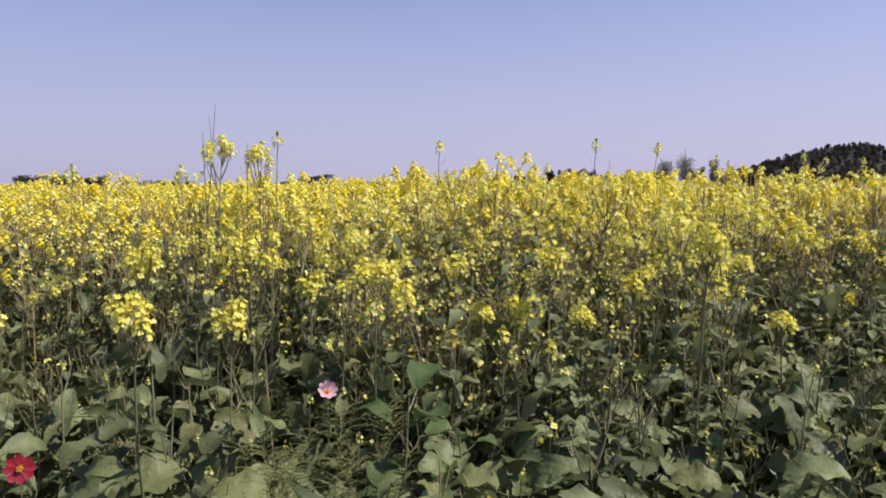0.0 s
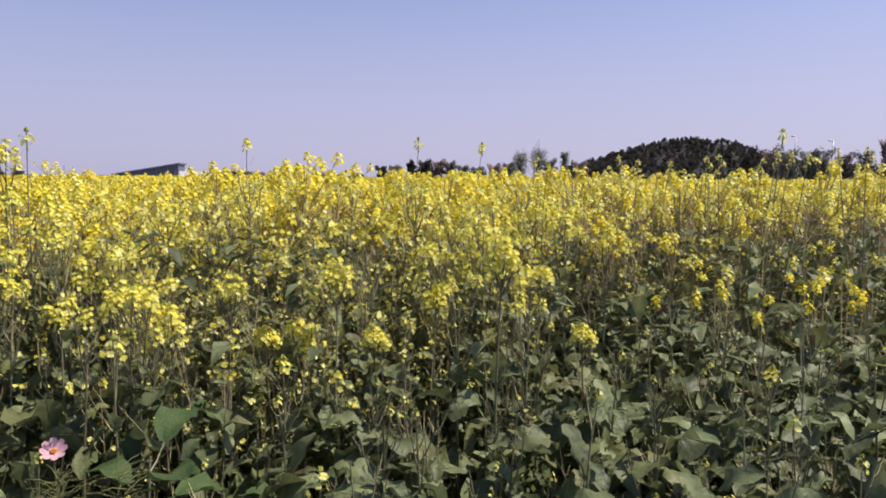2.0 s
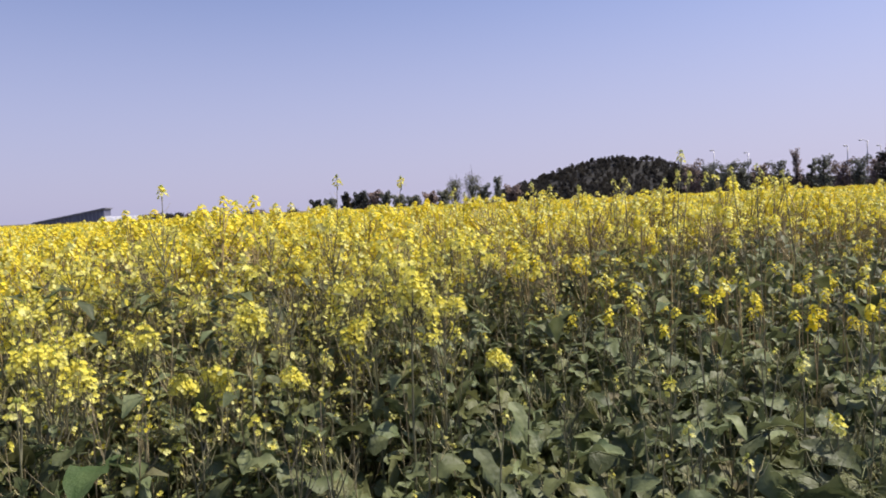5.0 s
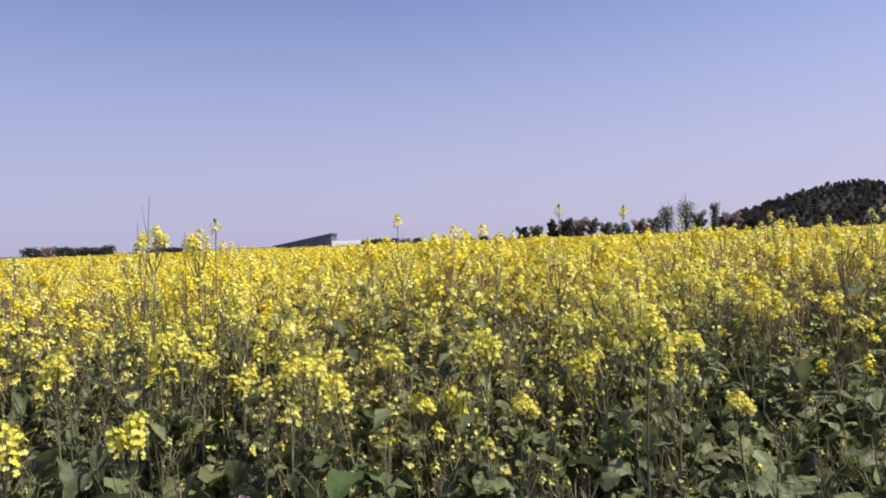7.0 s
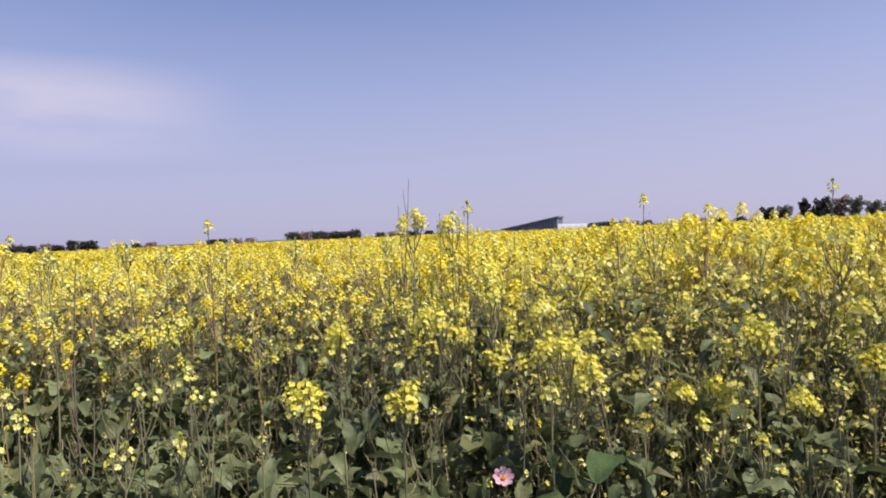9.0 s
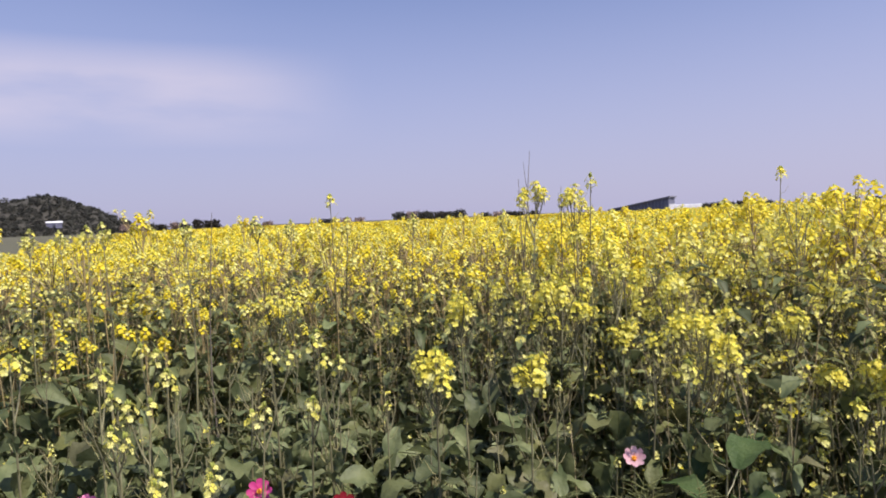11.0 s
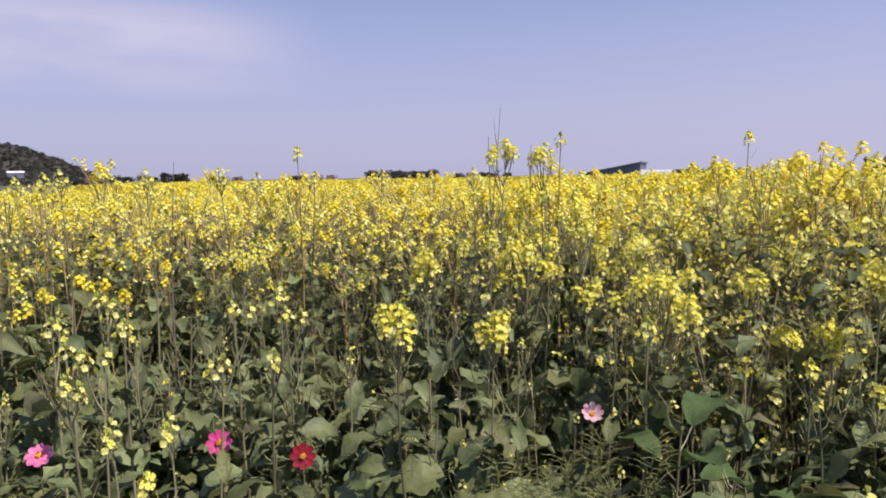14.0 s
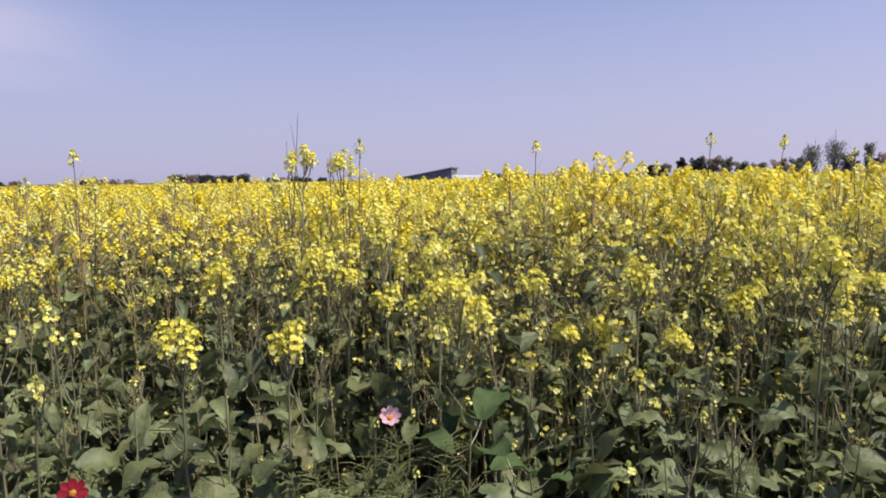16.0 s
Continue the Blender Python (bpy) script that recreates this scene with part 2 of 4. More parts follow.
# ---- mesh building ----
class Shape:
    """Corners, faces and a material number for each face."""

    def __init__(self):
        self.v, self.f, self.m = [], [], []

    def add(self, verts, faces, mat=0):
        k = len(self.v)
        self.v.extend(tuple(p) for p in verts)
        self.f.extend(tuple(i + k for i in face) for face in faces)
        self.m.extend([mat] * len(faces))

    def join(self, other, m=None, mats=None):
        k = len(self.v)
        self.v.extend(tuple(m @ Vector(p)) if m else p for p in other.v)
        self.f.extend(tuple(i + k for i in face) for face in other.f)
        self.m.extend((mats[i] if mats else i) for i in other.m)

    def tube(self, points, radii, sides=5, mat=0, cap=False):
        pts = [Vector(p) for p in points]
        k = len(self.v)
        for i, p in enumerate(pts):
            way = (pts[min(i + 1, len(pts) - 1)] - pts[max(i - 1, 0)]).normalized()
            a = way.orthogonal().normalized()
            b = way.cross(a)
            for s in range(sides):
                t = 2 * math.pi * s / sides
                self.v.append(tuple(p + (a * math.cos(t) + b * math.sin(t)) * radii[i]))
        for i in range(len(pts) - 1):
            for s in range(sides):
                q = (s + 1) % sides
                self.f.append((k + i * sides + s, k + i * sides + q, k + (i + 1) * sides + q, k + (i + 1) * sides + s))
                self.m.append(mat)
        if cap:
            self.f.append(tuple(k + (len(pts) - 1) * sides + s for s in range(sides)))
            self.m.append(mat)
            self.f.append(tuple(k + s for s in reversed(range(sides))))
            self.m.append(mat)

    def box(self, x0, y0, z0, x1, y1, z1, mat=0):
        v = [(x, y, z) for z in (z0, z1) for x, y in ((x0, y0), (x1, y0), (x1, y1), (x0, y1))]
        self.add(v, [(3, 2, 1, 0), (4, 5, 6, 7), (0, 1, 5, 4), (1, 2, 6, 5), (2, 3, 7, 6), (3, 0, 4, 7)], mat)

    def mesh(self, name, materials, smooth=True):
        me = bpy.data.meshes.new(name)
        me.from_pydata(self.v, [], self.f)
        for mat in materials:
            me.materials.append(mat)
        me.polygons.foreach_set("material_index", self.m)
        me.polygons.foreach_set("use_smooth", [smooth] * len(self.f))
        me.update()
        return me

    def arrays(self):
        return (np.array(self.v, np.float32), np.array([i for face in self.f for i in face], np.int32),
                np.array([len(face) for face in self.f], np.int32), np.array(self.m, np.int32))


def scatter_mesh(name, templates, picks, mats4, materials, smooth=True):
    """One mesh out of many placed copies of templates (as Shape.arrays gives them)."""
    vs, ls, cs, ms, k = [], [], [], [], 0
    for pick, m in zip(picks, mats4):
        v, l, c, mi = templates[pick]
        vs.append(v @ m[:3, :3].T + m[:3, 3])
        ls.append(l + k)
        cs.append(c)
        ms.append(mi)
        k += len(v)
    v, l, c, mi = (np.concatenate(a) for a in (vs, ls, cs, ms))
    me = bpy.data.meshes.new(name)
    me.vertices.add(len(v))
    me.vertices.foreach_set("co", v.astype(np.float32).ravel())
    me.loops.add(len(l))
    me.loops.foreach_set("vertex_index", l.astype(np.int32))
    me.polygons.add(len(c))
    me.polygons.foreach_set("loop_start", np.r_[0, np.cumsum(c)[:-1]].astype(np.int32))
    me.polygons.foreach_set("loop_total", c)
    for mat in materials:
        me.materials.append(mat)
    me.polygons.foreach_set("material_index", mi)
    me.polygons.foreach_set("use_smooth", np.full(len(c), smooth))
    me.update(calc_edges=True)
    return me


def turned(x, y, z, spin, lean, lean_way, size=1.0, tall=1.0):
    """A 4 x 4 array: spun about the upright, leant by lean towards lean_way, scaled."""
    m = Matrix.Translation((x, y, z)) @ Matrix.Rotation(lean, 4, Vector((math.cos(lean_way), math.sin(lean_way), 0))) \
        @ Matrix.Rotation(spin, 4, "Z") @ Matrix.Diagonal((size, size, size * tall, 1))
    return np.array(m)


def part(name, data, parent, m=None, label=""):
    ob = new(name, data)
    ob.parent = parent
    if m is not None:
        ob.matrix_basis = m
    if label:
        tagged(ob, label)
    return ob


def polar(az, d):
    """The place d metres from the walk in the direction az (degrees clockwise from +y)."""
    return 0.25 + d * math.sin(radians(az)), d * math.cos(radians(az))


rng = random.Random(7)


def rnd(a, b):
    return rng.uniform(a, b)


# ---- ground and hills ----
def make_ground():
    s = Shape()
    radii = [0, 1.5, 3, 5, 8, 12, 18, 27, 40, 60, 90, 140, 220, 350, 600, 1100, 2200, 4500]
    n = 72
    s.v.append((0, 0, 0))
    for r in radii[1:]:
        for i in range(n):
            t = 2 * math.pi * i / n
            x, y = r * math.cos(t), r * math.sin(t)
            z = 0.05 * noise.noise(Vector((x * 0.7, y * 0.7, 0))) if r < 60 else 0.0
            s.v.append((x, y, z))
    for i in range(n):
        s.f.append((0, 1 + i, 1 + (i + 1) % n))
    for k in range(len(radii) - 2):
        a = 1 + k * n
        for i in range(n):
            j = (i + 1) % n
            s.f.append((a + i, a + n + i, a + n + j, a + j))
    s.m = [0] * len(s.f)
    tagged(new("ground", s.mesh("ground", [SOIL])), "brown soil with dry grass beneath the crop", "ground", kind="structure")


def interp(table, x):
    return float(np.interp(x, [a for a, _ in table], [b for _, b in table]))


WOODED = [(18, -0.15), (20, 0.76), (21.5, 1.27), (23.7, 2.04), (25.7, 2.65), (28.1, 3.26), (30.5, 3.44), (33.1, 3.21), (34.4, 2.6), (36, 1.99), (38, 1.58), (42, 1.07), (47, 0.76), (54, 0.46), (60, -0.26)]
FAR_HILL = [(-84, 0.8), (-76, 1.6), (-70, 1.8), (-66, 1.9), (-63, 2.05), (-61, 2.2), (-60, 2.5), (-59.2, 2.68), (-58.4, 2.74), (-57.6, 2.5), (-57, 2.28), (-55.5, 1.75), (-53.9, 0.9), (-53.1, 0.45), (-51.8, 0.2), (-48, -0.3)]


def make_hill(name, table, d0, d1, mat, label, drop=0.0, rough=0.6):
    """A long hill whose skyline has the given heights in degrees; it rises from d0 to the ridge and falls behind."""
    s = Shape()
    azs = np.linspace(table[0][0], table[-1][0], 90)
    steps = [(-1.0, 0.0), (-0.8, 0.18), (-0.6, 0.42), (-0.4, 0.66), (-0.2, 0.87), (0.0, 1.0), (0.4, 0.8), (1.0, 0.0)]
    for a in azs:
        top = max(0.0, 1.58 + (d0 + d1) / 2 * math.tan(radians(interp(table, a))) - drop)
        for u, h in steps:
            d = (d0 + d1) / 2 + u * (d1 - d0) / 2
            x, y = polar(a, d)
            z = top * h * (1 + 0.05 * noise.noise(Vector((x * 0.03, y * 0.03, 2)))) + rough * h * noise.noise(Vector((x * 0.09, y * 0.09, 5))) - 0.4
            s.v.append((x, y, z))
    k = len(steps)
    for i in range(len(azs) - 1):
        for j in range(k - 1):
            s.f.append((i * k + j, i * k + j + 1, (i + 1) * k + j + 1, (i + 1) * k + j))
    s.m = [0] * len(s.f)
    return tagged(new(name, s.mesh(name, [mat])), label, "hill", kind="structure")


make_ground()
# ground under the pines, its colour darkened to stand for shade between crowns
make_hill("wooded_hill", WOODED, 170, 260, SHADED_FLOOR, "low dark hill covered with pine wood", drop=1.6)
make_hill("far_hill", FAR_HILL, 480, 720, HILL_GREEN, "dark scrub-covered hill with terraced fields", drop=0.0, rough=1.2)


# ---- leaves, flower heads and plants of the crop ----
def leaf_shape(length, width, lobes, droop, ripple, n=7, rib=True):
    """A leaf that grows along +x from the origin, folded at the rib, wavy at the rim."""
    s = Shape()
    cols = (-1, -0.55, 0, 0.55, 1)
    ph = rnd(0, 6)
    for i in range(n + 1):
        u = i / n
        w = width * (math.sin(math.pi * min(1, u * 0.92 + 0.06)) ** 0.62) * (0.55 + 0.45 * u if lobes else 1.0)
        if lobes:
            w *= 1 - lobes * (0.5 + 0.5 * math.cos(u * 15 + ph))
        w = max(w * rnd(0.88, 1.12), 0.004)
        x = length * (u - 0.12 * droop * u * u)
        z = length * (0.35 * u - droop * u * u)
        for c in cols:
            lift = abs(c) * w * 0.35 + ripple * w * math.sin(u * 13 + c * 4 + ph) * abs(c)
            s.v.append((x, c * w, z + lift))
    k = len(cols)
    for i in range(n):
        for j in range(k - 1):
            s.f.append((i * k + j, (i + 1) * k + j, (i + 1) * k + j + 1, i * k + j + 1))
    s.m = [0] * len(s.f)
    if rib:
        s.tube([(-0.03, 0, -0.01), (length * 0.5, 0, length * (0.17 - droop * 0.25) - 0.002), (length * 0.9, 0, length * (0.3 - droop * 0.8))],
               [0.003, 0.002, 0.0008], 3)
    return s


LEAF_SHAPES = [leaf_shape(rnd(0.11, 0.19), rnd(0.038, 0.075), rnd(0.08, 0.42), rnd(0.2, 1.0), rnd(0.25, 0.55), 8) for _ in range(9)] + \
              [leaf_shape(rnd(0.07, 0.12), rnd(0.012, 0.022), 0, rnd(0.1, 0.7), rnd(0.1, 0.3), 5) for _ in range(6)]
LEAF_MESHES = [s.mesh("leaf", [LEAF]) for s in LEAF_SHAPES]


def flower(s, place, way, size, mat=0):
    """Four yellow petals round a point, facing way."""
    way = Vector(way).normalized()
    a = way.orthogonal().normalized()
    a.rotate(Matrix.Rotation(rnd(0, 6.28), 3, way))
    b = way.cross(a)
    p = Vector(place)
    for q in range(4):
        t = q * math.pi / 2 + rnd(-0.2, 0.2)
        out = a * math.cos(t) + b * math.sin(t)
        side = b * math.cos(t) - a * math.sin(t)
        r = size * rnd(0.85, 1.1)
        lift = rnd(0.1, 0.4)
        s.add([p, p + out * r * 0.66 + side * r * 0.52 + way * r * lift, p + out * r + way * r * lift * 0.6,
               p + out * r * 0.66 - side * r * 0.52 + way * r * lift], [(0, 3, 2, 1)], mat)


def head_shape(radius, height, count, size):
    """A raceme: open flowers in a loose cone below a knot of green buds. Materials: petal, bud, stalk, faded petal."""
    s = Shape()
    s.tube([(0, 0, -height * 0.9), (0, 0, height * 0.55)], [0.0022, 0.0014], 4, 2)
    lop = Vector((rnd(-0.3, 0.3), rnd(-0.3, 0.3), 0)) * radius
    for i in range(count):
        u = (i + 0.5) / count
        t = i * 2.4 + rnd(-0.5, 0.5)
        r = radius * (1 - 0.5 * u) * rnd(0.55, 1.2)
        z = height * (u - 0.5) + rnd(-0.12, 0.12) * height
        p = Vector((r * math.cos(t), r * math.sin(t), z)) + lop * (1 - u)
        if i % 2:
            s.tube([(0, 0, z - height * 0.2), p * 0.97], [0.0009, 0.0006], 3, 1)
        flower(s, p, (math.cos(t) * 0.9 + rnd(-0.3, 0.3), math.sin(t) * 0.9 + rnd(-0.3, 0.3), rnd(0.0, 0.5) + 0.9 * u), size * rnd(0.75, 1.15), 3 if (u < 0.35 and i % 2) or (count < 11 and i % 4) else 0)
    for i in range(5):
        t, r = i * 2.4, radius * 0.3 * math.sqrt(i / 5)
        p = Vector((r * math.cos(t), r * math.sin(t), height * 0.6 - r * 0.5))
        s.tube([p - Vector((0, 0, 0.006)), p, p + Vector((0, 0, 0.006))], [0.0014, 0.0028, 0.0006], 3, 1)
    return s


HEAD_SHAPES = [head_shape(rnd(0.027, 0.038), rnd(0.045, 0.075), rng.randint(18, 26), rnd(0.011, 0.0135)) for _ in range(9)] + \
              [head_shape(rnd(0.014, 0.022), rnd(0.02, 0.04), rng.randint(7, 11), rnd(0.0085, 0.0105)) for _ in range(4)]
HEAD_MESHES = [s.mesh("flower_head", [PETAL, BUD, STEM, PALE_PETAL]) for s in HEAD_SHAPES]


def branch_points(start, way, length, rise, n=4):
    pts, p, w = [Vector(start)], Vector(start), Vector(way).normalized()
    for _ in range(n):
        p = p + w * length / n
        pts.append(p.copy())
        w = (w + Vector((0, 0, rise)) + Vector((rnd(-0.06, 0.06), rnd(-0.06, 0.06), 0))).normalized()
    return pts


def pods(s, pts, count, mat):
    """Thin green seed pods that stand off the upper stalk."""
    for i in range(count):
        u = rnd(0.35, 0.92) * (len(pts) - 1)
        k = min(int(u), len(pts) - 2)
        p = pts[k].lerp(pts[k + 1], u - k)
        t, ln = rnd(0, 6.28), rnd(0.025, 0.055)
        mid = p + Vector((math.cos(t), math.sin(t), 0.45)) * ln * 0.45
        tip = mid + Vector((math.cos(t) * 0.5, math.sin(t) * 0.5, 0.9)) * ln
        s.tube([p, mid, tip], [0.0007, 0.0014, 0.0004], 3, mat)


def plant_plan(height, branches, leaves, big, bare=False, lean=0.06, low=0.42, reach=1.1):
    """A plant as a stalk shape with places for its leaves and flower heads."""
    s, leaf_at, head_at = Shape(), [], []
    main = branch_points((0, 0, 0), (rnd(-lean, lean), rnd(-lean, lean), 1), height * 0.97, 0.12, 6)
    s.tube([p * (height / main[-1].z) if main[-1].z else p for p in main], [0.0075, 0.007, 0.006, 0.005, 0.004, 0.003, 0.0018], 6, 0)
    main = [p * (height / main[-1].z) for p in main]
    pods(s, main[3:], 7, 1)
    head_at.append((main[-1], 1.0 if not bare else rnd(0.6, 1.0)))
    for i in range(branches):
        u = rnd(low, 0.93)
        k = int(u * 6)
        p = main[k].lerp(main[min(k + 1, 6)], u * 6 - k)
        t = i * 2.4 + rnd(-0.4, 0.4)
        ln = min((height * (1 - u) + 0.03) * rnd(0.55, 1.0) * reach, 0.5)
        pts = branch_points(p, (math.cos(t) * 0.5, math.sin(t) * 0.5, 0.9), max(ln, 0.08), 0.35)
        s.tube(pts, [0.0035, 0.003, 0.0025, 0.002, 0.0014], 4, 0)
        pods(s, pts, 4, 1)
        if not bare or rng.random() < 0.3:
            head_at.append((pts[-1], rnd(0.75, 1.0) if u > 0.55 else rnd(0.6, 0.7)))
        if u < 0.85 and i % 3:
            leaf_at.append((rng.randint(9, 14), p, t + rnd(-0.3, 0.3), rnd(-0.2, 0.4), rnd(0.7, 1.1)))
    for i in range(leaves):
        z = height * (0.12 + 0.68 * (i + rnd(0, 1)) / leaves)
        k = min(int(z / height * 6), 5)
        p = main[k].lerp(main[k + 1], z / height * 6 - k)
        t = i * 2.4 + rnd(-0.5, 0.5)
        size = big * (1.15 - 0.6 * z / height) * rnd(0.65, 1.25)
        leaf_at.append((rng.randint(0, 8), p, t, rnd(-1.05, 1.0), size))
    return s, leaf_at, head_at


def plant_thing(plan, label, small_heads=False):
    s, leaf_at, head_at = plan
    root = tagged(new("rapeseed_plant"), label, "plant", "rapeseed plants")
    part("stem", s.mesh("stem", [STEM, POD]), root)
    for k, p, t, tilt, size in leaf_at:
        part("leaf", LEAF_MESHES[k], root, Matrix.Translation(p) @ Matrix.Rotation(t, 4, "Z") @ Matrix.Rotation(tilt, 4, "Y") @ Matrix.Diagonal((size, size, size, 1)))
    for p, size in head_at:
        k = rng.randint(9, 12) if small_heads or size < 0.72 else rng.randint(0, 8)
        part("flower_head", HEAD_MESHES[k], root, Matrix.Translation(p) @ Matrix.Rotation(rnd(0, 6.28), 4, "Z") @ Matrix.Diagonal((size, size, size, 1)))
    return root


def put_plant(templates, used, k, x, y, scale, spin, aim=False):
    """Stands a plant at (x, y), or with aim so that its topmost head is above (x, y). Later uses of a template are copies."""
    root, top = templates[k]
    off = Matrix.Rotation(spin, 3, "Z") @ top * scale if aim else Vector((0, 0, 0))
    place = Matrix.Translation((x - off.x, y - off.y, 0)) @ Matrix.Rotation(spin, 4, "Z")
    if k in used:
        q = scale / root.scale.x
        return copy_thing(root, place @ Matrix.Diagonal((q, q, q, 1)))
    used.add(k)
    root.matrix_basis = place @ Matrix.Diagonal((scale, scale, scale, 1))
    return root


TALL_LABEL = "tall rapeseed plant with yellow flower heads on thin stalks"
LEAFY_LABEL = "leafy rapeseed plant with broad grey-green leaves and few flowers"


# ---- the crop near the path: plants that stand singly ----
EDGE = [(-75, 4.5), (-60, 4.4), (-52, 4.2), (-45, 3.9), (-32, 3.9), (-22, 3.0), (-10, 2.45), (9, 2.35), (17, 2.75), (24, 3.5), (32, 4.3), (40, 5.0), (50, 5.6), (60, 6.0)]
FIELD_SIDE = (-7.0, 3.5, -52.0)      # a corner of the field and the way that its side runs from there


def in_field(x, y):
    x0, y0, az = FIELD_SIDE
    wx, wy = math.sin(radians(az)), math.cos(radians(az))
    if wx * (y - y0) - wy * (x - x0) < 0:
        return True
    return (x - x0) * wx + (y - y0) * wy < 0 and x > x0 - 0.4


def crop_height(az, d):
    """How high the crop stands: lower towards the path and at the field's left side."""
    edge = interp(EDGE, az)
    h = 1.14 + 0.33 * min(1, max(0, (d - edge + 0.5) / 1.1)) + 0.03 * min(1, max(0, (d - 4) / 8))
    if az < -15:
        h -= 0.055 * min(1, (-15 - az) / 12)
    if az < -58:
        h -= 0.08 * min(1, (-58 - az) / 5) * min(1, d / 6)
    return h + 0.035 * max(0, min(1, (az - 28) / 14))


def make_templates(count, hmin, hmax, branches, leaves, big, label, bare=False, small=False, low=0.42, reach=1.1, heads=None, bloom=1.0, faded=0.0):
    made = []
    for i in range(count):
        h = hmin + (hmax - hmin) * (i + 0.5) / count
        plan = plant_plan(h, rng.randint(*branches), rng.randint(*leaves), big, bare, low=low, reach=reach)
        top = plan[2][0][0].copy()
        if heads:
            del plan[2][heads[i]:]
        plan[2][:] = [(p, size * bloom if rng.random() >= faded else 0.7) for p, size in plan[2]]
        made.append((plant_thing(plan, label, small), top))
    return made


tall_set = make_templates(7, 1.22, 1.6, (10, 13), (7, 9), 0.85, TALL_LABEL, low=0.44, faded=0.25)
leafy_set = make_templates(7, 0.72, 1.12, (1, 3), (10, 13), 1.25, "leafy rapeseed plant with broad grey-green leaves, hardly in flower", bare=True, low=0.6, heads=(1, 0, 0, 1, 2, 0, 0), small=True)
giant_set = make_templates(2, 1.68, 1.76, (5, 6), (4, 5), 0.8, "very tall lanky rapeseed plant rising above the crop", low=0.84, reach=0.9, bloom=0.98)
topped_set = make_templates(6, 1.22, 1.6, (6, 8), (11, 13), 1.0, "tall rapeseed plant with leafy stalk, yellow flower heads at its top", low=0.66, faded=0.55)
used_topped = set()
used_tall, used_leafy, used_giant = set(), set(), set()

# plants that can be told apart, by the place of their topmost head
MARKS = [(-0.52, 2.80, 1.11), (0.108, 2.65, 1.216), (0.625, 2.58, 1.01), (0.382, 2.56, 1.04), (-0.109, 2.70, 1.09), (-0.765, 1.64, 1.203),
         (-0.616, 2.00, 1.116), (-1.05, 2.34, 1.262), (0.49, 2.50, 1.28), (0.224, 2.70, 1.00), (0.91, 2.85, 1.12), (1.453, 2.60, 0.99), (1.06, 2.36, 1.36)]
SMALL_MARKS = [
    (0.194, 2.61, 0.72), (0.395, 2.62, 1.0), (1.22, 2.30, 0.555), (-2.02, 1.16, 1.21), (-1.885, 1.53, 1.185), (-1.674, 1.46, 1.13), (-1.53, 1.28, 1.09),
    (-1.62, 1.22, 1.11), (-1.49, 1.12, 1.06), (-1.81, 1.31, 1.15), (-1.29, 1.10, 0.98), (-1.21, 1.21, 0.97), (-1.107, 1.05, 0.89),
    (-1.554, 2.08, 1.16), (-1.53, 1.79, 1.14), (-1.35, 1.86, 1.12), (-1.284, 1.49, 1.05), (-1.186, 1.60, 1.05), (-0.162, 2.15, 1.115),
    (0.30, 2.45, 0.96), (0.77, 2.80, 1.03), (0.487, 2.40, 0.91), (0.42, 1.96, 0.756), (1.08, 1.956, 0.717), (1.93, 2.09, 0.95),
    (1.84, 1.86, 0.87), (2.33, 1.90, 1.04), (2.39, 1.65, 1.02), (2.155, 1.58, 0.93), (1.885, 1.64, 0.834)]
GIANTS = [(-1.03, 3.18, 1.747), (-0.865, 3.28, 1.714)]
LANKY = [(-2.32, 3.19, 1.742), (-0.785, 3.29, 1.765), (0.01, 4.45, 1.796), (1.10, 4.65, 1.83), (1.58, 4.82, 1.814), (3.30, 3.95, 1.88)]
lanky_set = make_templates(2, 1.68, 1.76, (0, 0), (3, 4), 0.7, "single lanky rapeseed stalk with one small flower head", low=0.93, reach=0.8, small=True, bloom=1.6)
used_lanky = set()
TOPS = [(*polar(az, d), z) for az, d, z in ((-60.6, 4.2, 1.61), (-57.0, 4.3, 1.62), (-56.0, 4.0, 1.63), (-58.7, 4.7, 1.60), (-50.3, 3.9, 1.63), (-45.0, 3.8, 1.63), (-42.0, 4.5, 1.61), (-37.5, 4.1, 1.61), (-32.0, 4.4, 1.62), (-24.5, 4.2, 1.62))]
PALE_TOPS = [(*polar(az, d), z) for az, d, z in ((19.9, 4.8, 1.73), (20.8, 4.7, 1.69), (26.2, 4.85, 1.74), (27.7, 4.8, 1.71), (30.1, 4.6, 1.70), (32.6, 4.9, 1.73), (33.5, 4.8, 1.74), (36.5, 4.9, 1.72), (37.4, 4.9, 1.77), (38.3, 4.8, 1.76), (39.4, 5.0, 1.75), (41.2, 4.9, 1.77), (42.9, 5.0, 1.78), (44.5, 5.2, 1.74))]
top_set = make_templates(3, 1.5, 1.64, (2, 3), (3, 4), 0.7, "tall rapeseed plant whose flower cluster tops the crop", low=0.93, reach=0.5, small=True, bloom=1.3)
used_top = set()
pale_set = make_templates(3, 1.6, 1.72, (1, 2), (3, 4), 0.7, "lanky rapeseed plant with small pale flower heads above the crop", low=0.94, reach=0.5, small=True)
used_pale = set()
cluster_set = make_templates(5, 0.95, 1.3, (5, 6), (7, 9), 1.0, "rapeseed plant crowned by a cluster of yellow flowers", low=0.86, reach=1.0, bloom=1.0)
single_set = make_templates(5, 0.7, 1.15, (1, 2), (7, 10), 1.0, LEAFY_LABEL, bare=True, low=0.8, small=True, bloom=1.65)
used_cluster, used_single = set(), set()
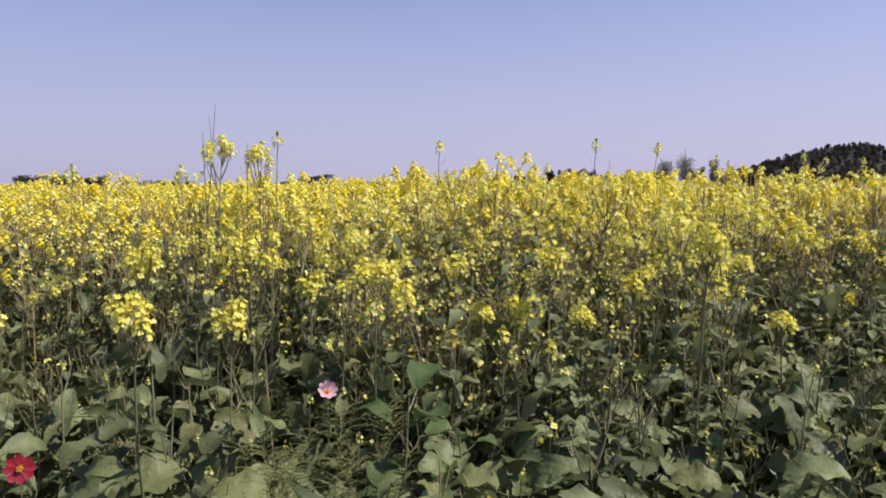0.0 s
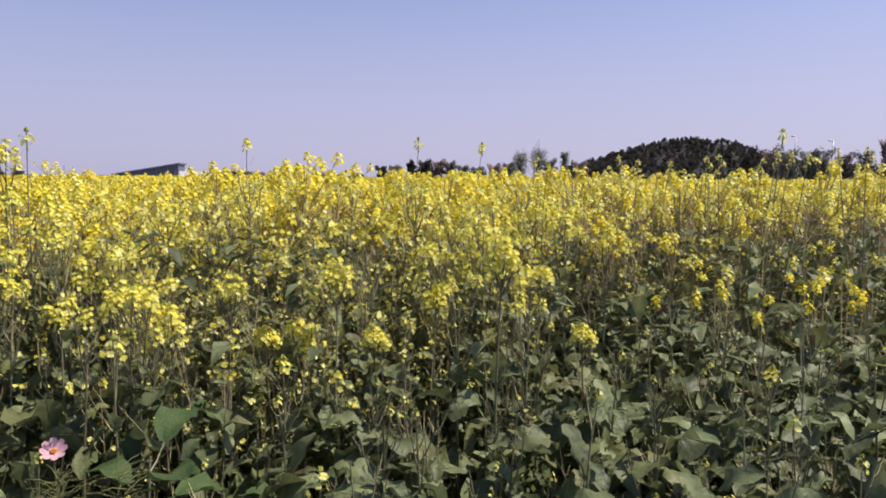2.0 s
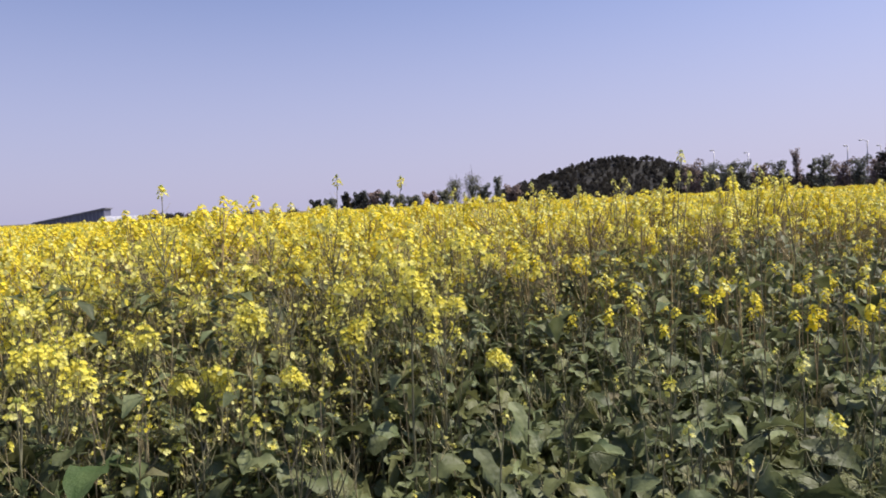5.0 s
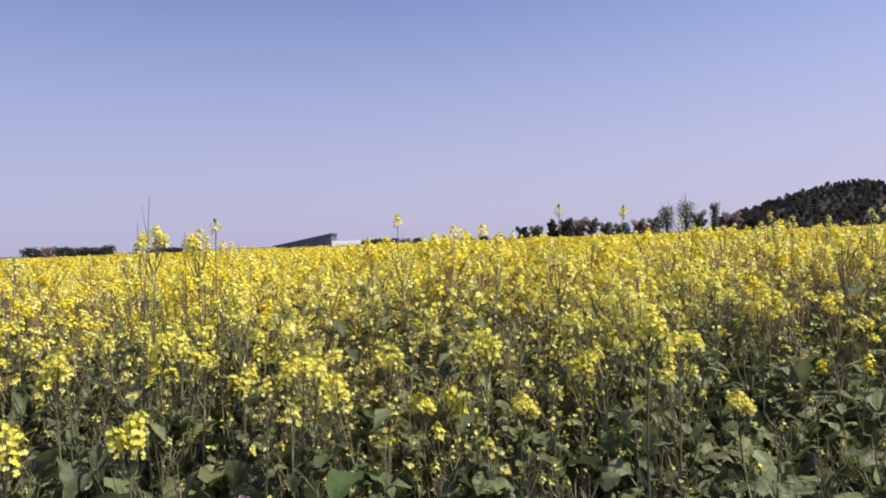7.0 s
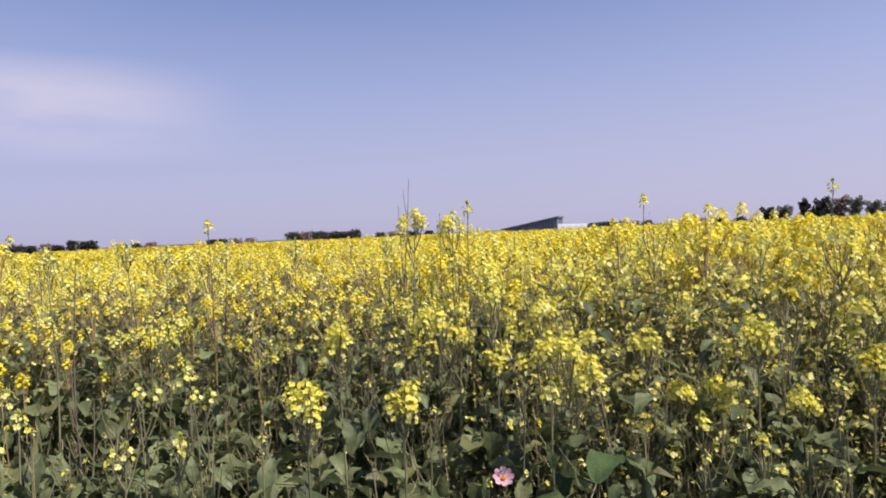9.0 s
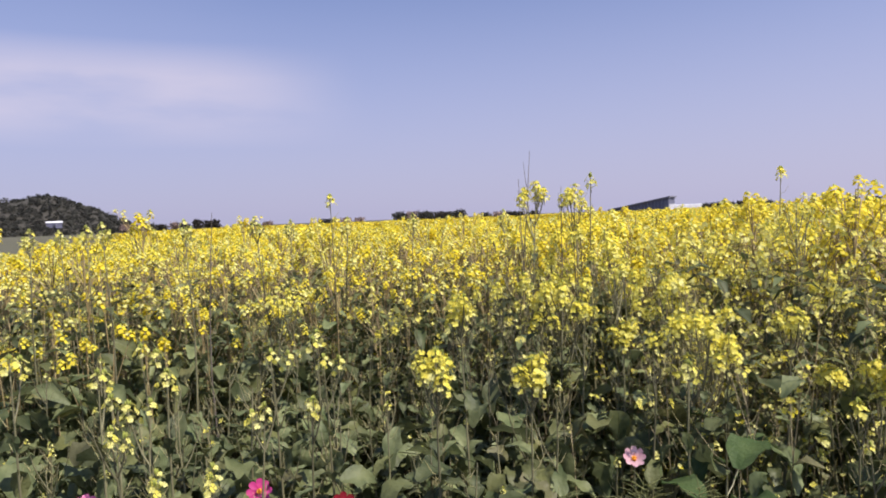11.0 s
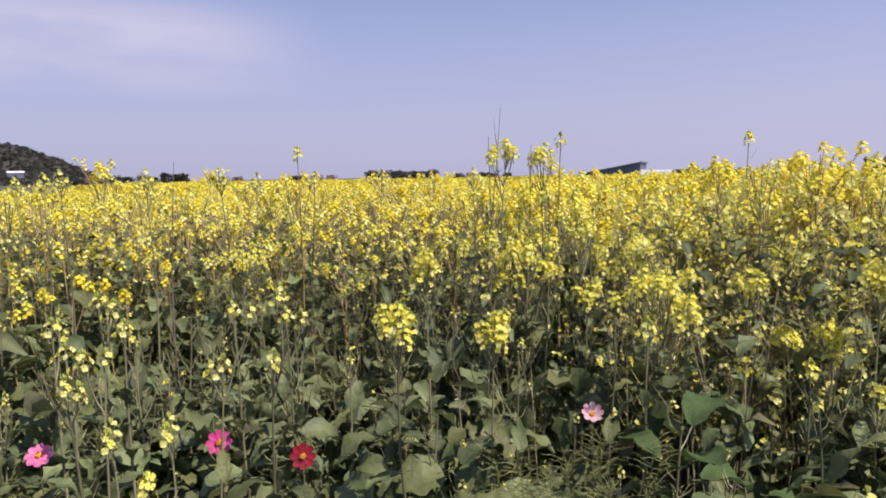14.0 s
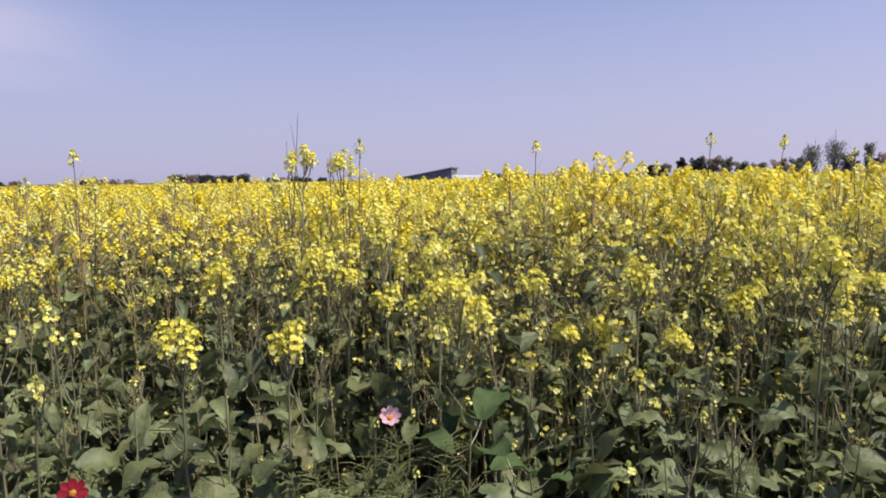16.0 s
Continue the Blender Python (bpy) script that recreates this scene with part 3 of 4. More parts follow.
for marks, sets, used in ((MARKS, cluster_set, used_cluster), (SMALL_MARKS, single_set, used_single), (GIANTS, giant_set, used_giant), (LANKY, lanky_set, used_lanky), (TOPS, top_set, used_top), (PALE_TOPS, pale_set, used_pale)):
    for n, (x, y, z) in enumerate(marks):
        k = n % 2 if sets in (giant_set, lanky_set) else min(range(len(sets)), key=lambda i: abs(sets[i][1].z - z))
        put_plant(sets, used, k, x, y, (z + 0.01) / sets[k][1].z, rnd(0, 6.28), aim=True)

COSMOS = [(-1.457, 1.625, 0.737), (-1.025, 1.52, 0.805), (-1.78, 1.22, 0.79), (-0.335, 2.15, 0.824), (-0.33, 1.77, 0.74), (2.05, 1.38, 0.70), (0.03, 2.1, 0.82), (-1.25, 1.64, 0.70), (-1.98, 1.06, 0.72), (-1.84, 1.31, 0.62)]


def hides(x, y, top):
    """Whether a plant of that height would stand before one of the flowers, or in its sunlight."""
    for k, (px, py, pz) in enumerate(COSMOS + MARKS + SMALL_MARKS):
        dx, dy = px - 0.2, py
        far = dx * dx + dy * dy
        u = ((x - 0.2) * dx + y * dy) / far
        off = abs((x - 0.2) * dy - y * dx) / math.sqrt(far)
        if 0.3 < u < 1.02 and off < (0.19 if k < len(COSMOS) else 0.07) and top > 1.6 + (pz - 1.6) * u - (0.11 if k < len(COSMOS) else 0.05):
            return True
        if k < 4 and 0 < x - px < 0.5 and abs(y - py) < 0.09 and top > pz + 1.3 * (x - px) - 0.03:
            return True
    return False


spots = []
d = 1.5
while d < 3.9:
    step = 0.225
    az = -74 + rnd(0, 4)
    while az < 60:
        spots.append((az + rnd(-1.5, 1.5), d + rnd(-0.1, 0.1)))
        az += math.degrees(step / d)
    d += 0.20
rng.shuffle(spots)
for az, d in spots:
    x, y = polar(az, d)
    if not in_field(x, y) or any((x - a) ** 2 + (y - b) ** 2 < 0.011 for a, b, _ in MARKS + SMALL_MARKS):
        continue
    edge = interp(EDGE, az)
    spin = rnd(0, 6.28)
    if d < edge + rnd(-0.35, 0.25) or (d < 3.6 and noise.noise(Vector((x * 1.1, y * 1.1, 3))) < -0.32):
        z = crop_height(az, d) * rnd(0.62, 0.94) * (0.78 + 0.22 * min(1, (d - 1.4) / 1.0))
        if hides(x, y, z):
            continue
        k = min(range(7), key=lambda i: abs(leafy_set[i][1].z - z) + rnd(0, 0.12))
        put_plant(leafy_set, used_leafy, k, x, y, z / leafy_set[k][1].z, spin)
    else:
        z = crop_height(az, d) * (rnd(0.86, 1.06) if rng.random() > 0.12 else rnd(0.98, 1.03) if -17 < az < -6 else rnd(1.03, 1.10) if -20 < az < 25 else rnd(1.02, 1.07))
        if hides(x, y, z):
            continue
        kinds, seen = (topped_set, used_topped) if not -20 < az + rnd(-6, 6) < 17 else (tall_set, used_tall)
        k = min(range(len(kinds)), key=lambda i: abs(kinds[i][1].z - z) + rnd(0, 0.15))
        put_plant(kinds, seen, k, x, y, z / kinds[k][1].z, spin)
for sets, used in ((tall_set, used_tall), (topped_set, used_topped), (leafy_set, used_leafy), (giant_set, used_giant), (cluster_set, used_cluster), (single_set, used_single), (lanky_set, used_lanky), (top_set, used_top), (pale_set, used_pale)):
    for k, (root, _) in enumerate(sets):
        if k not in used:
            for ob in (*root.children_recursive, root):
                bpy.data.objects.remove(ob)


def dry_stalk(x, y, height):
    root = tagged(new("dry_stalk"), "thin dark dry stalk with a few pods, above the crop", "stalk", "dry stalks")
    root.matrix_basis = Matrix.Translation((x, y, 0))
    s = Shape()
    pts = branch_points((0, 0, 0), (rnd(-0.01, 0.01), rnd(-0.01, 0.01), 1), height, 0.1, 6)
    pts = [Vector((p.x - pts[-1].x, p.y - pts[-1].y, p.z)) for p in pts]
    s.tube(pts, [0.005, 0.0046, 0.0042, 0.0037, 0.003, 0.0022, 0.0012], 5)
    part("stem", s.mesh("stem", [DRY_STALK]), root)
    for i in range(3):
        q = Shape()
        p = pts[4].lerp(pts[6], 0.2 + 0.25 * i)
        t = i * 2.4
        side = branch_points(p, (math.cos(t) * 0.5, math.sin(t) * 0.5, 0.9), rnd(0.1, 0.2), 0.25, 3)
        q.tube(side, [0.0016, 0.0014, 0.0011, 0.0007], 4)
        part("twig", q.mesh("twig", [DRY_STALK]), root)


for x, y, z in ((-1.13, 3.20, 1.81), (-1.065, 3.20, 1.95), (-0.935, 3.28, 1.76), (-2.42, 2.38, 1.70), (1.15, 4.45, 1.73)):
    dry_stalk(x, y, z)


# ---- the rest of the crop ----
def joined_plant(height, branches, leaves, big, bare=False, sparse=False, low=0.52, faded=0.0):
    """A whole plant as one shape: materials petal, bud, stalk, leaf, faded petal."""
    s = Shape()
    _, leaf_at, head_at = plant_plan(height, branches, leaves, big, bare, low=low)
    s.tube([(0, 0, 0.2), (0, 0, height)], [0.006, 0.003], 3, 2)
    if not sparse:
        for p, _ in head_at[1:]:
            s.tube([(p.x * 0.15, p.y * 0.15, p.z - rnd(0.15, 0.3)), p], [0.0035, 0.002], 3, 2)
    for k, p, t, tilt, size in leaf_at[:2] if sparse else leaf_at[::-1][:9]:
        s.join(SIMPLE_LEAVES[k % 5], Matrix.Translation(p) @ Matrix.Rotation(t, 4, "Z") @ Matrix.Rotation(tilt, 4, "Y") @ Matrix.Diagonal((size, size, size, 1)), {0: 3})
    for p, size in head_at:
        shape = SIMPLE_HEADS[rng.randint(0, 3) if size > 0.7 and rng.random() >= faded else 4]
        s.join(shape, Matrix.Translation(p) @ Matrix.Rotation(rnd(0, 6.28), 4, "Z") @ Matrix.Diagonal((size, size, size, 1)))
    return s


def simple_head(radius, height, count, size, pale=0.2):
    s = Shape()
    for i in range(count):
        u = (i + 0.5) / count
        t = i * 2.4
        r = radius * (1 - 0.5 * u) * rnd(0.6, 1.2)
        p = Vector((r * math.cos(t), r * math.sin(t), height * (u - 0.45)))
        way = Vector((math.cos(t) * 0.8 + rnd(-0.4, 0.4), math.sin(t) * 0.8 + rnd(-0.4, 0.4), 0.4 + 0.8 * u)).normalized()
        a = way.orthogonal().normalized()
        b = way.cross(a)
        q = size * rnd(0.8, 1.15)
        s.add([p + a * q, p + b * q, p - a * q, p - b * q], [(0, 1, 2, 3)], 4 if rng.random() < pale else 0)
    s.tube([(0, 0, height * 0.3), (0, 0, height * 0.65)], [radius * 0.3, 0.003], 4, 1)
    return s


SIMPLE_HEADS = [simple_head(rnd(0.030, 0.042), rnd(0.05, 0.08), 14, 0.0148, pale) for pale in (0.0, 0.04, 0.1, 0.35)] + [simple_head(0.022, 0.03, 6, 0.0125, 0.7)]
SIMPLE_LEAVES = [leaf_shape(rnd(0.11, 0.19), rnd(0.03, 0.055), 0, rnd(0.4, 0.9), 0.2, 2, False) for _ in range(5)]
mid_shapes = [joined_plant(rnd(1.38, 1.52), rng.randint(10, 12), 4, 0.9, faded=0.2).arrays() for _ in range(9)] + \
             [joined_plant(rnd(0.95, 1.15), rng.randint(1, 3), 9, 1.05, True).arrays() for _ in range(5)] + \
             [joined_plant(rnd(1.38, 1.52), rng.randint(9, 10), 0, 0.95, sparse=True).arrays() for _ in range(6)] + \
             [joined_plant(rnd(1.38, 1.52), rng.randint(7, 9), 7, 0.95, low=0.7, faded=0.65).arrays() for _ in range(6)]
picks, places = [], []
d = 3.9
while d < 13:
    step = 0.20 + 0.010 * (d - 4)
    az = -72 + rnd(0, 2)
    while az < 60:
        a, r = az + rnd(-1, 1), d + rnd(-0.1, 0.1)
        x, y = polar(a, r)
        if in_field(x, y):
            leafy = r < interp(EDGE, a) + rnd(-0.3, 0.3) or (r < 6 and noise.noise(Vector((x * 1.1, y * 1.1, 3))) < -0.36)
            k = rng.randint(9, 13) if leafy else rng.randint(20, 25) if not -20 < a + rnd(-6, 6) < 17 and r < 7.5 else rng.randint(0, 8) if r < 7.5 else rng.randint(14, 19)
            size = 1.0 if leafy else crop_height(a, r) / 1.45 * rnd(0.86, 1.06) * (1.0 if rng.random() > 0.12 or -17 < a < -6 else rnd(1.06, 1.18) if r < 6.5 and (a < -20 or -8 < a < 30) and rng.random() < 0.6 else rnd(1.02, 1.12))
            if a < -46 and rng.random() < 0.28:
                k, size = rng.randint(9, 13), 1.1
            picks.append(k)
            places.append(turned(x, y, 0, rnd(0, 6.28), rnd(0, 0.08), rnd(0, 6.28), min(size, 1.13)))
        az += math.degrees(step / d)
    d += step
tagged(new("rapeseed_crop", scatter_mesh("rapeseed_crop", mid_shapes, picks, places, [FIELD_PETAL, BUD, FIELD_STEM, LEAF_LOOSE, PALE_PETAL])),
       "dense flowering rapeseed crop, yellow above grey-green stalks", "crop", kind="stuff")


def far_clump():
    """The upper part of a few plants far off."""
    s = Shape()
    for _ in range(5):
        x, y, z = rnd(-0.2, 0.2), rnd(-0.2, 0.2), rnd(-0.22, 0.05)
        s.tube([(x, y, -0.9), (x, y, z)], [0.01, 0.006], 3, 2)
        for _ in range(5):
            p = Vector((x + rnd(-0.1, 0.1), y + rnd(-0.1, 0.1), z + rnd(-0.12, 0.06)))
            for _ in range(2):
                a = Vector((rnd(-1, 1), rnd(-1, 1), rnd(-0.6, 0.6))).normalized() * 0.045
                b = a.orthogonal().normalized() * 0.04
                s.add([p + a, p + b, p - a, p - b], [(0, 1, 2, 3)], 4 if rng.random() < 0.06 else 0)
    for _ in range(5):
        p = Vector((rnd(-0.3, 0.3), rnd(-0.3, 0.3), rnd(-0.6, -0.25)))
        a = Vector((rnd(-1, 1), rnd(-1, 1), rnd(-0.5, 0.5))).normalized() * 0.10
        b = a.orthogonal().normalized() * 0.04
        s.add([p + a, p + b, p - a, p - b], [(0, 1, 2, 3)], 3)
    return s


far_shapes = [far_clump().arrays() for _ in range(8)]
picks, places = [], []
d = 13.0
while d < 120:
    step = 0.7 + 0.022 * (d - 13)
    az = -70
    while az < 58:
        a, r = az + rnd(-0.5, 0.5), d + rnd(-0.5, 0.5) * step
        x, y = polar(a, r)
        if in_field(x, y):
            grow = 1.15 + 0.013 * (r - 14)
            picks.append(rng.randint(0, 7))
            places.append(turned(x, y, crop_height(a, r) + rnd(-0.06, 0.06) - 0.06, rnd(0, 6.28), 0, 0, grow, 1 / grow))
        az += math.degrees(step / d)
    d += step * 1.9
tagged(new("distant_crop", scatter_mesh("distant_crop", far_shapes, picks, places, [FIELD_PETAL, BUD, FIELD_STEM, LEAF_LOOSE, PALE_PETAL])),
       "distant rapeseed crop in full yellow flower", "crop", kind="stuff")

# low leaves that fill the ground between the stalks: small ones, simple ones farther off, and large round ones
LOW_LEAVES = [leaf_shape(rnd(0.11, 0.19), rnd(0.038, 0.075), rnd(0.08, 0.42), rnd(0.2, 1.0), rnd(0.25, 0.55), 6, False) for _ in range(9)]
ROUND_LEAVES = [leaf_shape(rnd(0.14, 0.19), rnd(0.075, 0.10), rnd(0.08, 0.28), rnd(0.3, 0.8), rnd(0.2, 0.45), 8) for _ in range(6)]
leaf_arrays = [s.arrays() for s in LOW_LEAVES + SIMPLE_LEAVES + ROUND_LEAVES]
picks, places = [], []
for _ in range(1500):
    az, d = rnd(-76, 60), math.sqrt(rnd(1.4 ** 2, 4.4 ** 2))
    x, y = polar(az, d)
    z = rnd(0.3, 0.70 * crop_height(az, d)) * min(1, 0.75 + 0.12 * d)
    if in_field(x, y) and d < interp(EDGE, az) + 0.4 and not hides(x, y, z + 0.1):
        picks.append(rng.randint(14, 19))
        places.append(turned(x, y, z, rnd(0, 6.28), rnd(-0.9, 0.9), rnd(0, 6.28), rnd(0.55, 1.1)))
for _ in range(3900):
    az, d = rnd(-76, 62), math.sqrt(rnd(1.3 ** 2, 4.6 ** 2))
    x, y = polar(az, d)
    if not in_field(x, y):
        continue
    z = rnd(0.2, 0.74 * crop_height(az, d)) * min(1, 0.75 + 0.12 * d) * (0.88 + 0.3 * noise.noise(Vector((x * 1.6, y * 1.6, 0))))
    if hides(x, y, z + 0.12) or (-10 < az < 16 and z > 0.55 and d > interp(EDGE, az) - 0.1 and rng.random() < 0.6):
        continue
    picks.append(rng.randint(0, 8))
    places.append(turned(x, y, z, rnd(0, 6.28), rnd(-1.4, 1.4), rnd(0, 6.28), rnd(0.6, 1.25)))
for _ in range(5500):
    az, d = rnd(-74, 60), math.sqrt(rnd(3.8 ** 2, 9.0 ** 2))
    x, y = polar(az, d)
    if in_field(x, y):
        picks.append(rng.randint(9, 13))
        places.append(turned(x, y, rnd(0.35, 1.05), rnd(0, 6.28), rnd(-1.0, 1.0), rnd(0, 6.28), rnd(0.8, 1.25)))
tagged(new("undergrowth", scatter_mesh("undergrowth", leaf_arrays, picks, places, [LEAF_LOOSE])),
       "thick undergrowth of broad grey-green leaves", "undergrowth", kind="stuff")

# thin side stalks between the plants: the first half with small pale blossoms, the rest bare
stalk_shapes = []
for n in range(16):
    s = Shape()
    pts = branch_points((0, 0, 0), (rnd(-0.1, 0.1), rnd(-0.1, 0.1), 1), 1.0, 0.08, 4)
    s.tube(pts, [0.0028, 0.0025, 0.0022, 0.0018, 0.0012], 3, 0)
    pods(s, pts[2:], 5, 1)
    tips = [pts[-1]]
    for _ in range(4):
        k = rng.randint(2, 3)
        q = pts[k].lerp(pts[k + 1], rnd(0, 1))
        t = rnd(0, 6.28)
        side = branch_points(q, (math.cos(t) * 0.6, math.sin(t) * 0.6, 0.8), rnd(0.08, 0.25), 0.3, 2)
        s.tube(side, [0.0017, 0.0013, 0.0008], 3, 0)
        tips.append(side[-1])
        if n % 2:
            s.join(SIMPLE_LEAVES[rng.randint(0, 4)], Matrix.Translation(q) @ Matrix.Rotation(t, 4, "Z") @ Matrix.Rotation(rnd(-0.6, 0.6), 4, "Y") @ Matrix.Diagonal((0.6, 0.6, 0.6, 1)), {0: 4})
    for tip in tips if n < 10 else ():
        for _ in range(4):
            flower(s, tip + Vector((rnd(-0.018, 0.018), rnd(-0.018, 0.018), rnd(-0.03, 0.012))), (rnd(-1, 1), rnd(-1, 1), rnd(0.2, 1)), rnd(0.008, 0.0115), rng.choice((2, 2, 3)))
    stalk_shapes.append(s.arrays())
picks, places = [], []
for _ in range(1900):
    az, d = rnd(-74, 60) if rng.random() < 0.6 else rnd(-12, 20), math.sqrt(rnd(1.9 ** 2, 5.6 ** 2))
    x, y = polar(az, d)
    inside = d > interp(EDGE, az) - 0.05
    z = crop_height(az, d) * (rnd(0.52, 0.93) if -20 < az < 17 else rnd(0.72, 0.95) if inside else rnd(0.5, 0.8))
    if not in_field(x, y) or hides(x, y, z) or (not inside and rng.random() < 0.74):
        continue
    picks.append(rng.randint(0, 9) if inside or rng.random() < 0.25 else rng.randint(10, 15))
    places.append(turned(x, y, 0, rnd(0, 6.28), rnd(0, 0.1), rnd(0, 6.28), z))
tagged(new("side_stalks", scatter_mesh("side_stalks", stalk_shapes, picks, places, [PALE_STALK, POD, PALE_PETAL, PETAL, LEAF_LOOSE])),
       "thin green stalks with pods and small pale blossoms between the plants", "stalks", kind="stuff")


# ---- cosmos flowers among the crop ----
def cosmos(x, y, z, petal, face, label, size=0.036, cup=0.10):
    root = tagged(new("cosmos_flower"), label, "flower", "cosmos flowers")
    root.matrix_basis = Matrix.Translation((x, y, 0))
    s = Shape()
    pts = branch_points((0, 0, 0.02), (rnd(-0.05, 0.05), rnd(-0.05, 0.05), 1), z - 0.03, 0.1, 5)
    pts = [Vector((p.x - pts[-1].x * i / 5, p.y - pts[-1].y * i / 5, p.z * (z - 0.005) / pts[-1].z)) for i, p in enumerate(pts)]
    s.tube(pts, [0.003, 0.0028, 0.0024, 0.002, 0.0017, 0.0015], 5)
    part("stem", s.mesh("stem", [STEM]), root)
    for i in range(5):                      # thread-like leaves
        f = Shape()
        base = pts[1 + i % 4]
        for j in range(7):
            t, ln = rnd(0, 6.28), rnd(0.06, 0.13)
            mid = base + Vector((math.cos(t), math.sin(t), 0.6)) * ln * 0.6
            f.tube([base, mid, mid + Vector((math.cos(t), math.sin(t), 0.1)) * ln * 0.5], [0.0012, 0.001, 0.0004], 3)
        part("leaf", f.mesh("leaf", [FERN]), root)
    way = Vector(face).normalized()
    turn = way.to_track_quat("Z", "Y").to_matrix().to_4x4()
    n = 8
    for q in range(n):
        p = Shape()
        t0 = 2 * math.pi * q / n + rnd(-0.05, 0.05)
        rows = []
        for u, w in ((0.12, 0.06), (0.45, 0.22), (0.8, 0.31), (1.0, 0.2)):
            up = cup * u * u + rnd(-0.03, 0.03)
            for k in (-1, 0, 1):
                r = size * (u + (0.06 if k == 0 and u == 1.0 else 0))
                rows.append(((r * math.cos(t0) - k * w * size * math.sin(t0)), (r * math.sin(t0) + k * w * size * math.cos(t0)), size * (up + 0.06 * abs(k) - 0.004 * (q % 2))))
        p.add(rows, [(i * 3 + j, (i + 1) * 3 + j, (i + 1) * 3 + j + 1, i * 3 + j + 1) for i in range(3) for j in range(2)])
        part("petal", p.mesh("petal", [petal]), root, Matrix.Translation((0, 0, z)) @ turn)
    dsc = Shape()
    for i in range(26):
        t, r = i * 2.4, size * 0.23 * math.sqrt(i / 26)
        dsc.tube([(r * math.cos(t), r * math.sin(t), 0), (r * math.cos(t), r * math.sin(t), size * 0.38 - r * 0.3)], [size * 0.06, size * 0.03], 4, 0, True)
    part("disc", dsc.mesh("disc", [DISC]), root, Matrix.Translation((0, 0, z)) @ turn, "orange-yellow disc of florets")
    return root


cosmos(-1.457, 1.625, 0.737, MAGENTA, (0.75, -0.9, 0.45), "magenta cosmos flower with an orange centre on a thin stem", 0.040)
cosmos(-1.025, 1.52, 0.805, RED, (0.6, -1.0, 0.35), "deep red cosmos flower with an orange centre on a thin stem")
cosmos(-1.78, 1.22, 0.79, PINK, (0.5, -0.5, 0.8), "pink cosmos flower half turned up to the sky", 0.037)
cosmos(-0.335, 2.15, 0.824, PALE_PINK, (0.25, -0.65, 0.7), "pale pink cosmos flower half closed among leaves", 0.034, 0.55)


def feathery_weed(x, y, height, spread, label):
    """A clump of fine, thread-leaved weed."""
    root = tagged(new("feathery_weed"), label, "weed", "feathery weeds")
    root.matrix_basis = Matrix.Translation((x, y, 0))
    for i in range(9):
        s = Shape()
        t = i * 2.4
        pts = branch_points((0.02 * math.cos(t), 0.02 * math.sin(t), 0), (math.cos(t) * spread, math.sin(t) * spread, 1), height * rnd(0.8, 1.1), 0.05, 6)
        s.tube(pts, [0.003, 0.0027, 0.0024, 0.002, 0.0016, 0.0013, 0.0008], 4)
        for k in range(100):
            u = rnd(2.0, 6)
            j = min(int(u), 5)
            p = pts[j].lerp(pts[j + 1], u - j)
            a, ln = rnd(0, 6.28), rnd(0.03, 0.075)
            s.tube([p, p + Vector((math.cos(a), math.sin(a), 0.5)) * ln * 0.6, p + Vector((math.cos(a) * 1.1, math.sin(a) * 1.1, 0.35)) * ln], [0.0014, 0.0012, 0.0006], 3)
        part("stalk", s.mesh("stalk", [FERN]), root)


feathery_weed(-0.35, 1.77, 0.81, 0.22, "light green feathery cosmos foliage beneath the crop")
feathery_weed(-0.23, 1.83, 0.79, 0.25, "light green feathery cosmos foliage beneath the crop")
feathery_weed(-1.84, 1.31, 0.70, 0.3, "green feathery cosmos foliage at the field's edge")
feathery_weed(2.05, 1.38, 0.76, 0.25, "light green feathery weed at the foot of the crop")
feathery_weed(2.28, 1.49, 0.79, 0.25, "light green feathery weed at the foot of the crop")


def broad_weed(x, y, height, mat, label, count=9, size=0.7):
    """A weed with large rounded leaves on stalks."""
    root = tagged(new("broad_leaved_weed"), label, "weed", "broad-leaved weeds")
    root.matrix_basis = Matrix.Translation((x, y, 0))
    st = Shape()
    main = branch_points((0, 0, 0), (rnd(-0.08, 0.08), rnd(-0.08, 0.08), 1), height * 0.9, 0.1, 5)
    st.tube(main, [0.007, 0.0065, 0.006, 0.005, 0.004, 0.003], 6)
    part("stem", st.mesh("stem", [STEM]), root)
    shapes = [leaf_shape(rnd(0.13, 0.17), rnd(0.06, 0.08), 0.06, rnd(0.35, 0.7), 0.18, 7).mesh("leaf", [mat]) for _ in range(3)]
    for i in range(count):
        u = 1.6 + 3.4 * i / count
        k = min(int(u), 4)
        p = main[k].lerp(main[k + 1], u - k)
        t = i * 2.4 + rnd(-0.3, 0.3)
        foot = p + Vector((math.cos(t), math.sin(t), 0.7)) * rnd(0.05, 0.10)
        q = Shape()
        q.tube([p, p.lerp(foot, 0.5) + Vector((0, 0, -0.008)), foot], [0.003, 0.0026, 0.002], 4)
        stalk = part("leaf_stalk", q.mesh("leaf_stalk", [STEM]), root)
        z = size * rnd(0.8, 1.2)
        part("leaf", shapes[i % 3], stalk, Matrix.Translation(foot) @ Matrix.Rotation(t, 4, "Z") @ Matrix.Rotation(rnd(-0.5, 0.6), 4, "Y") @ Matrix.Diagonal((z, z, z, 1)))


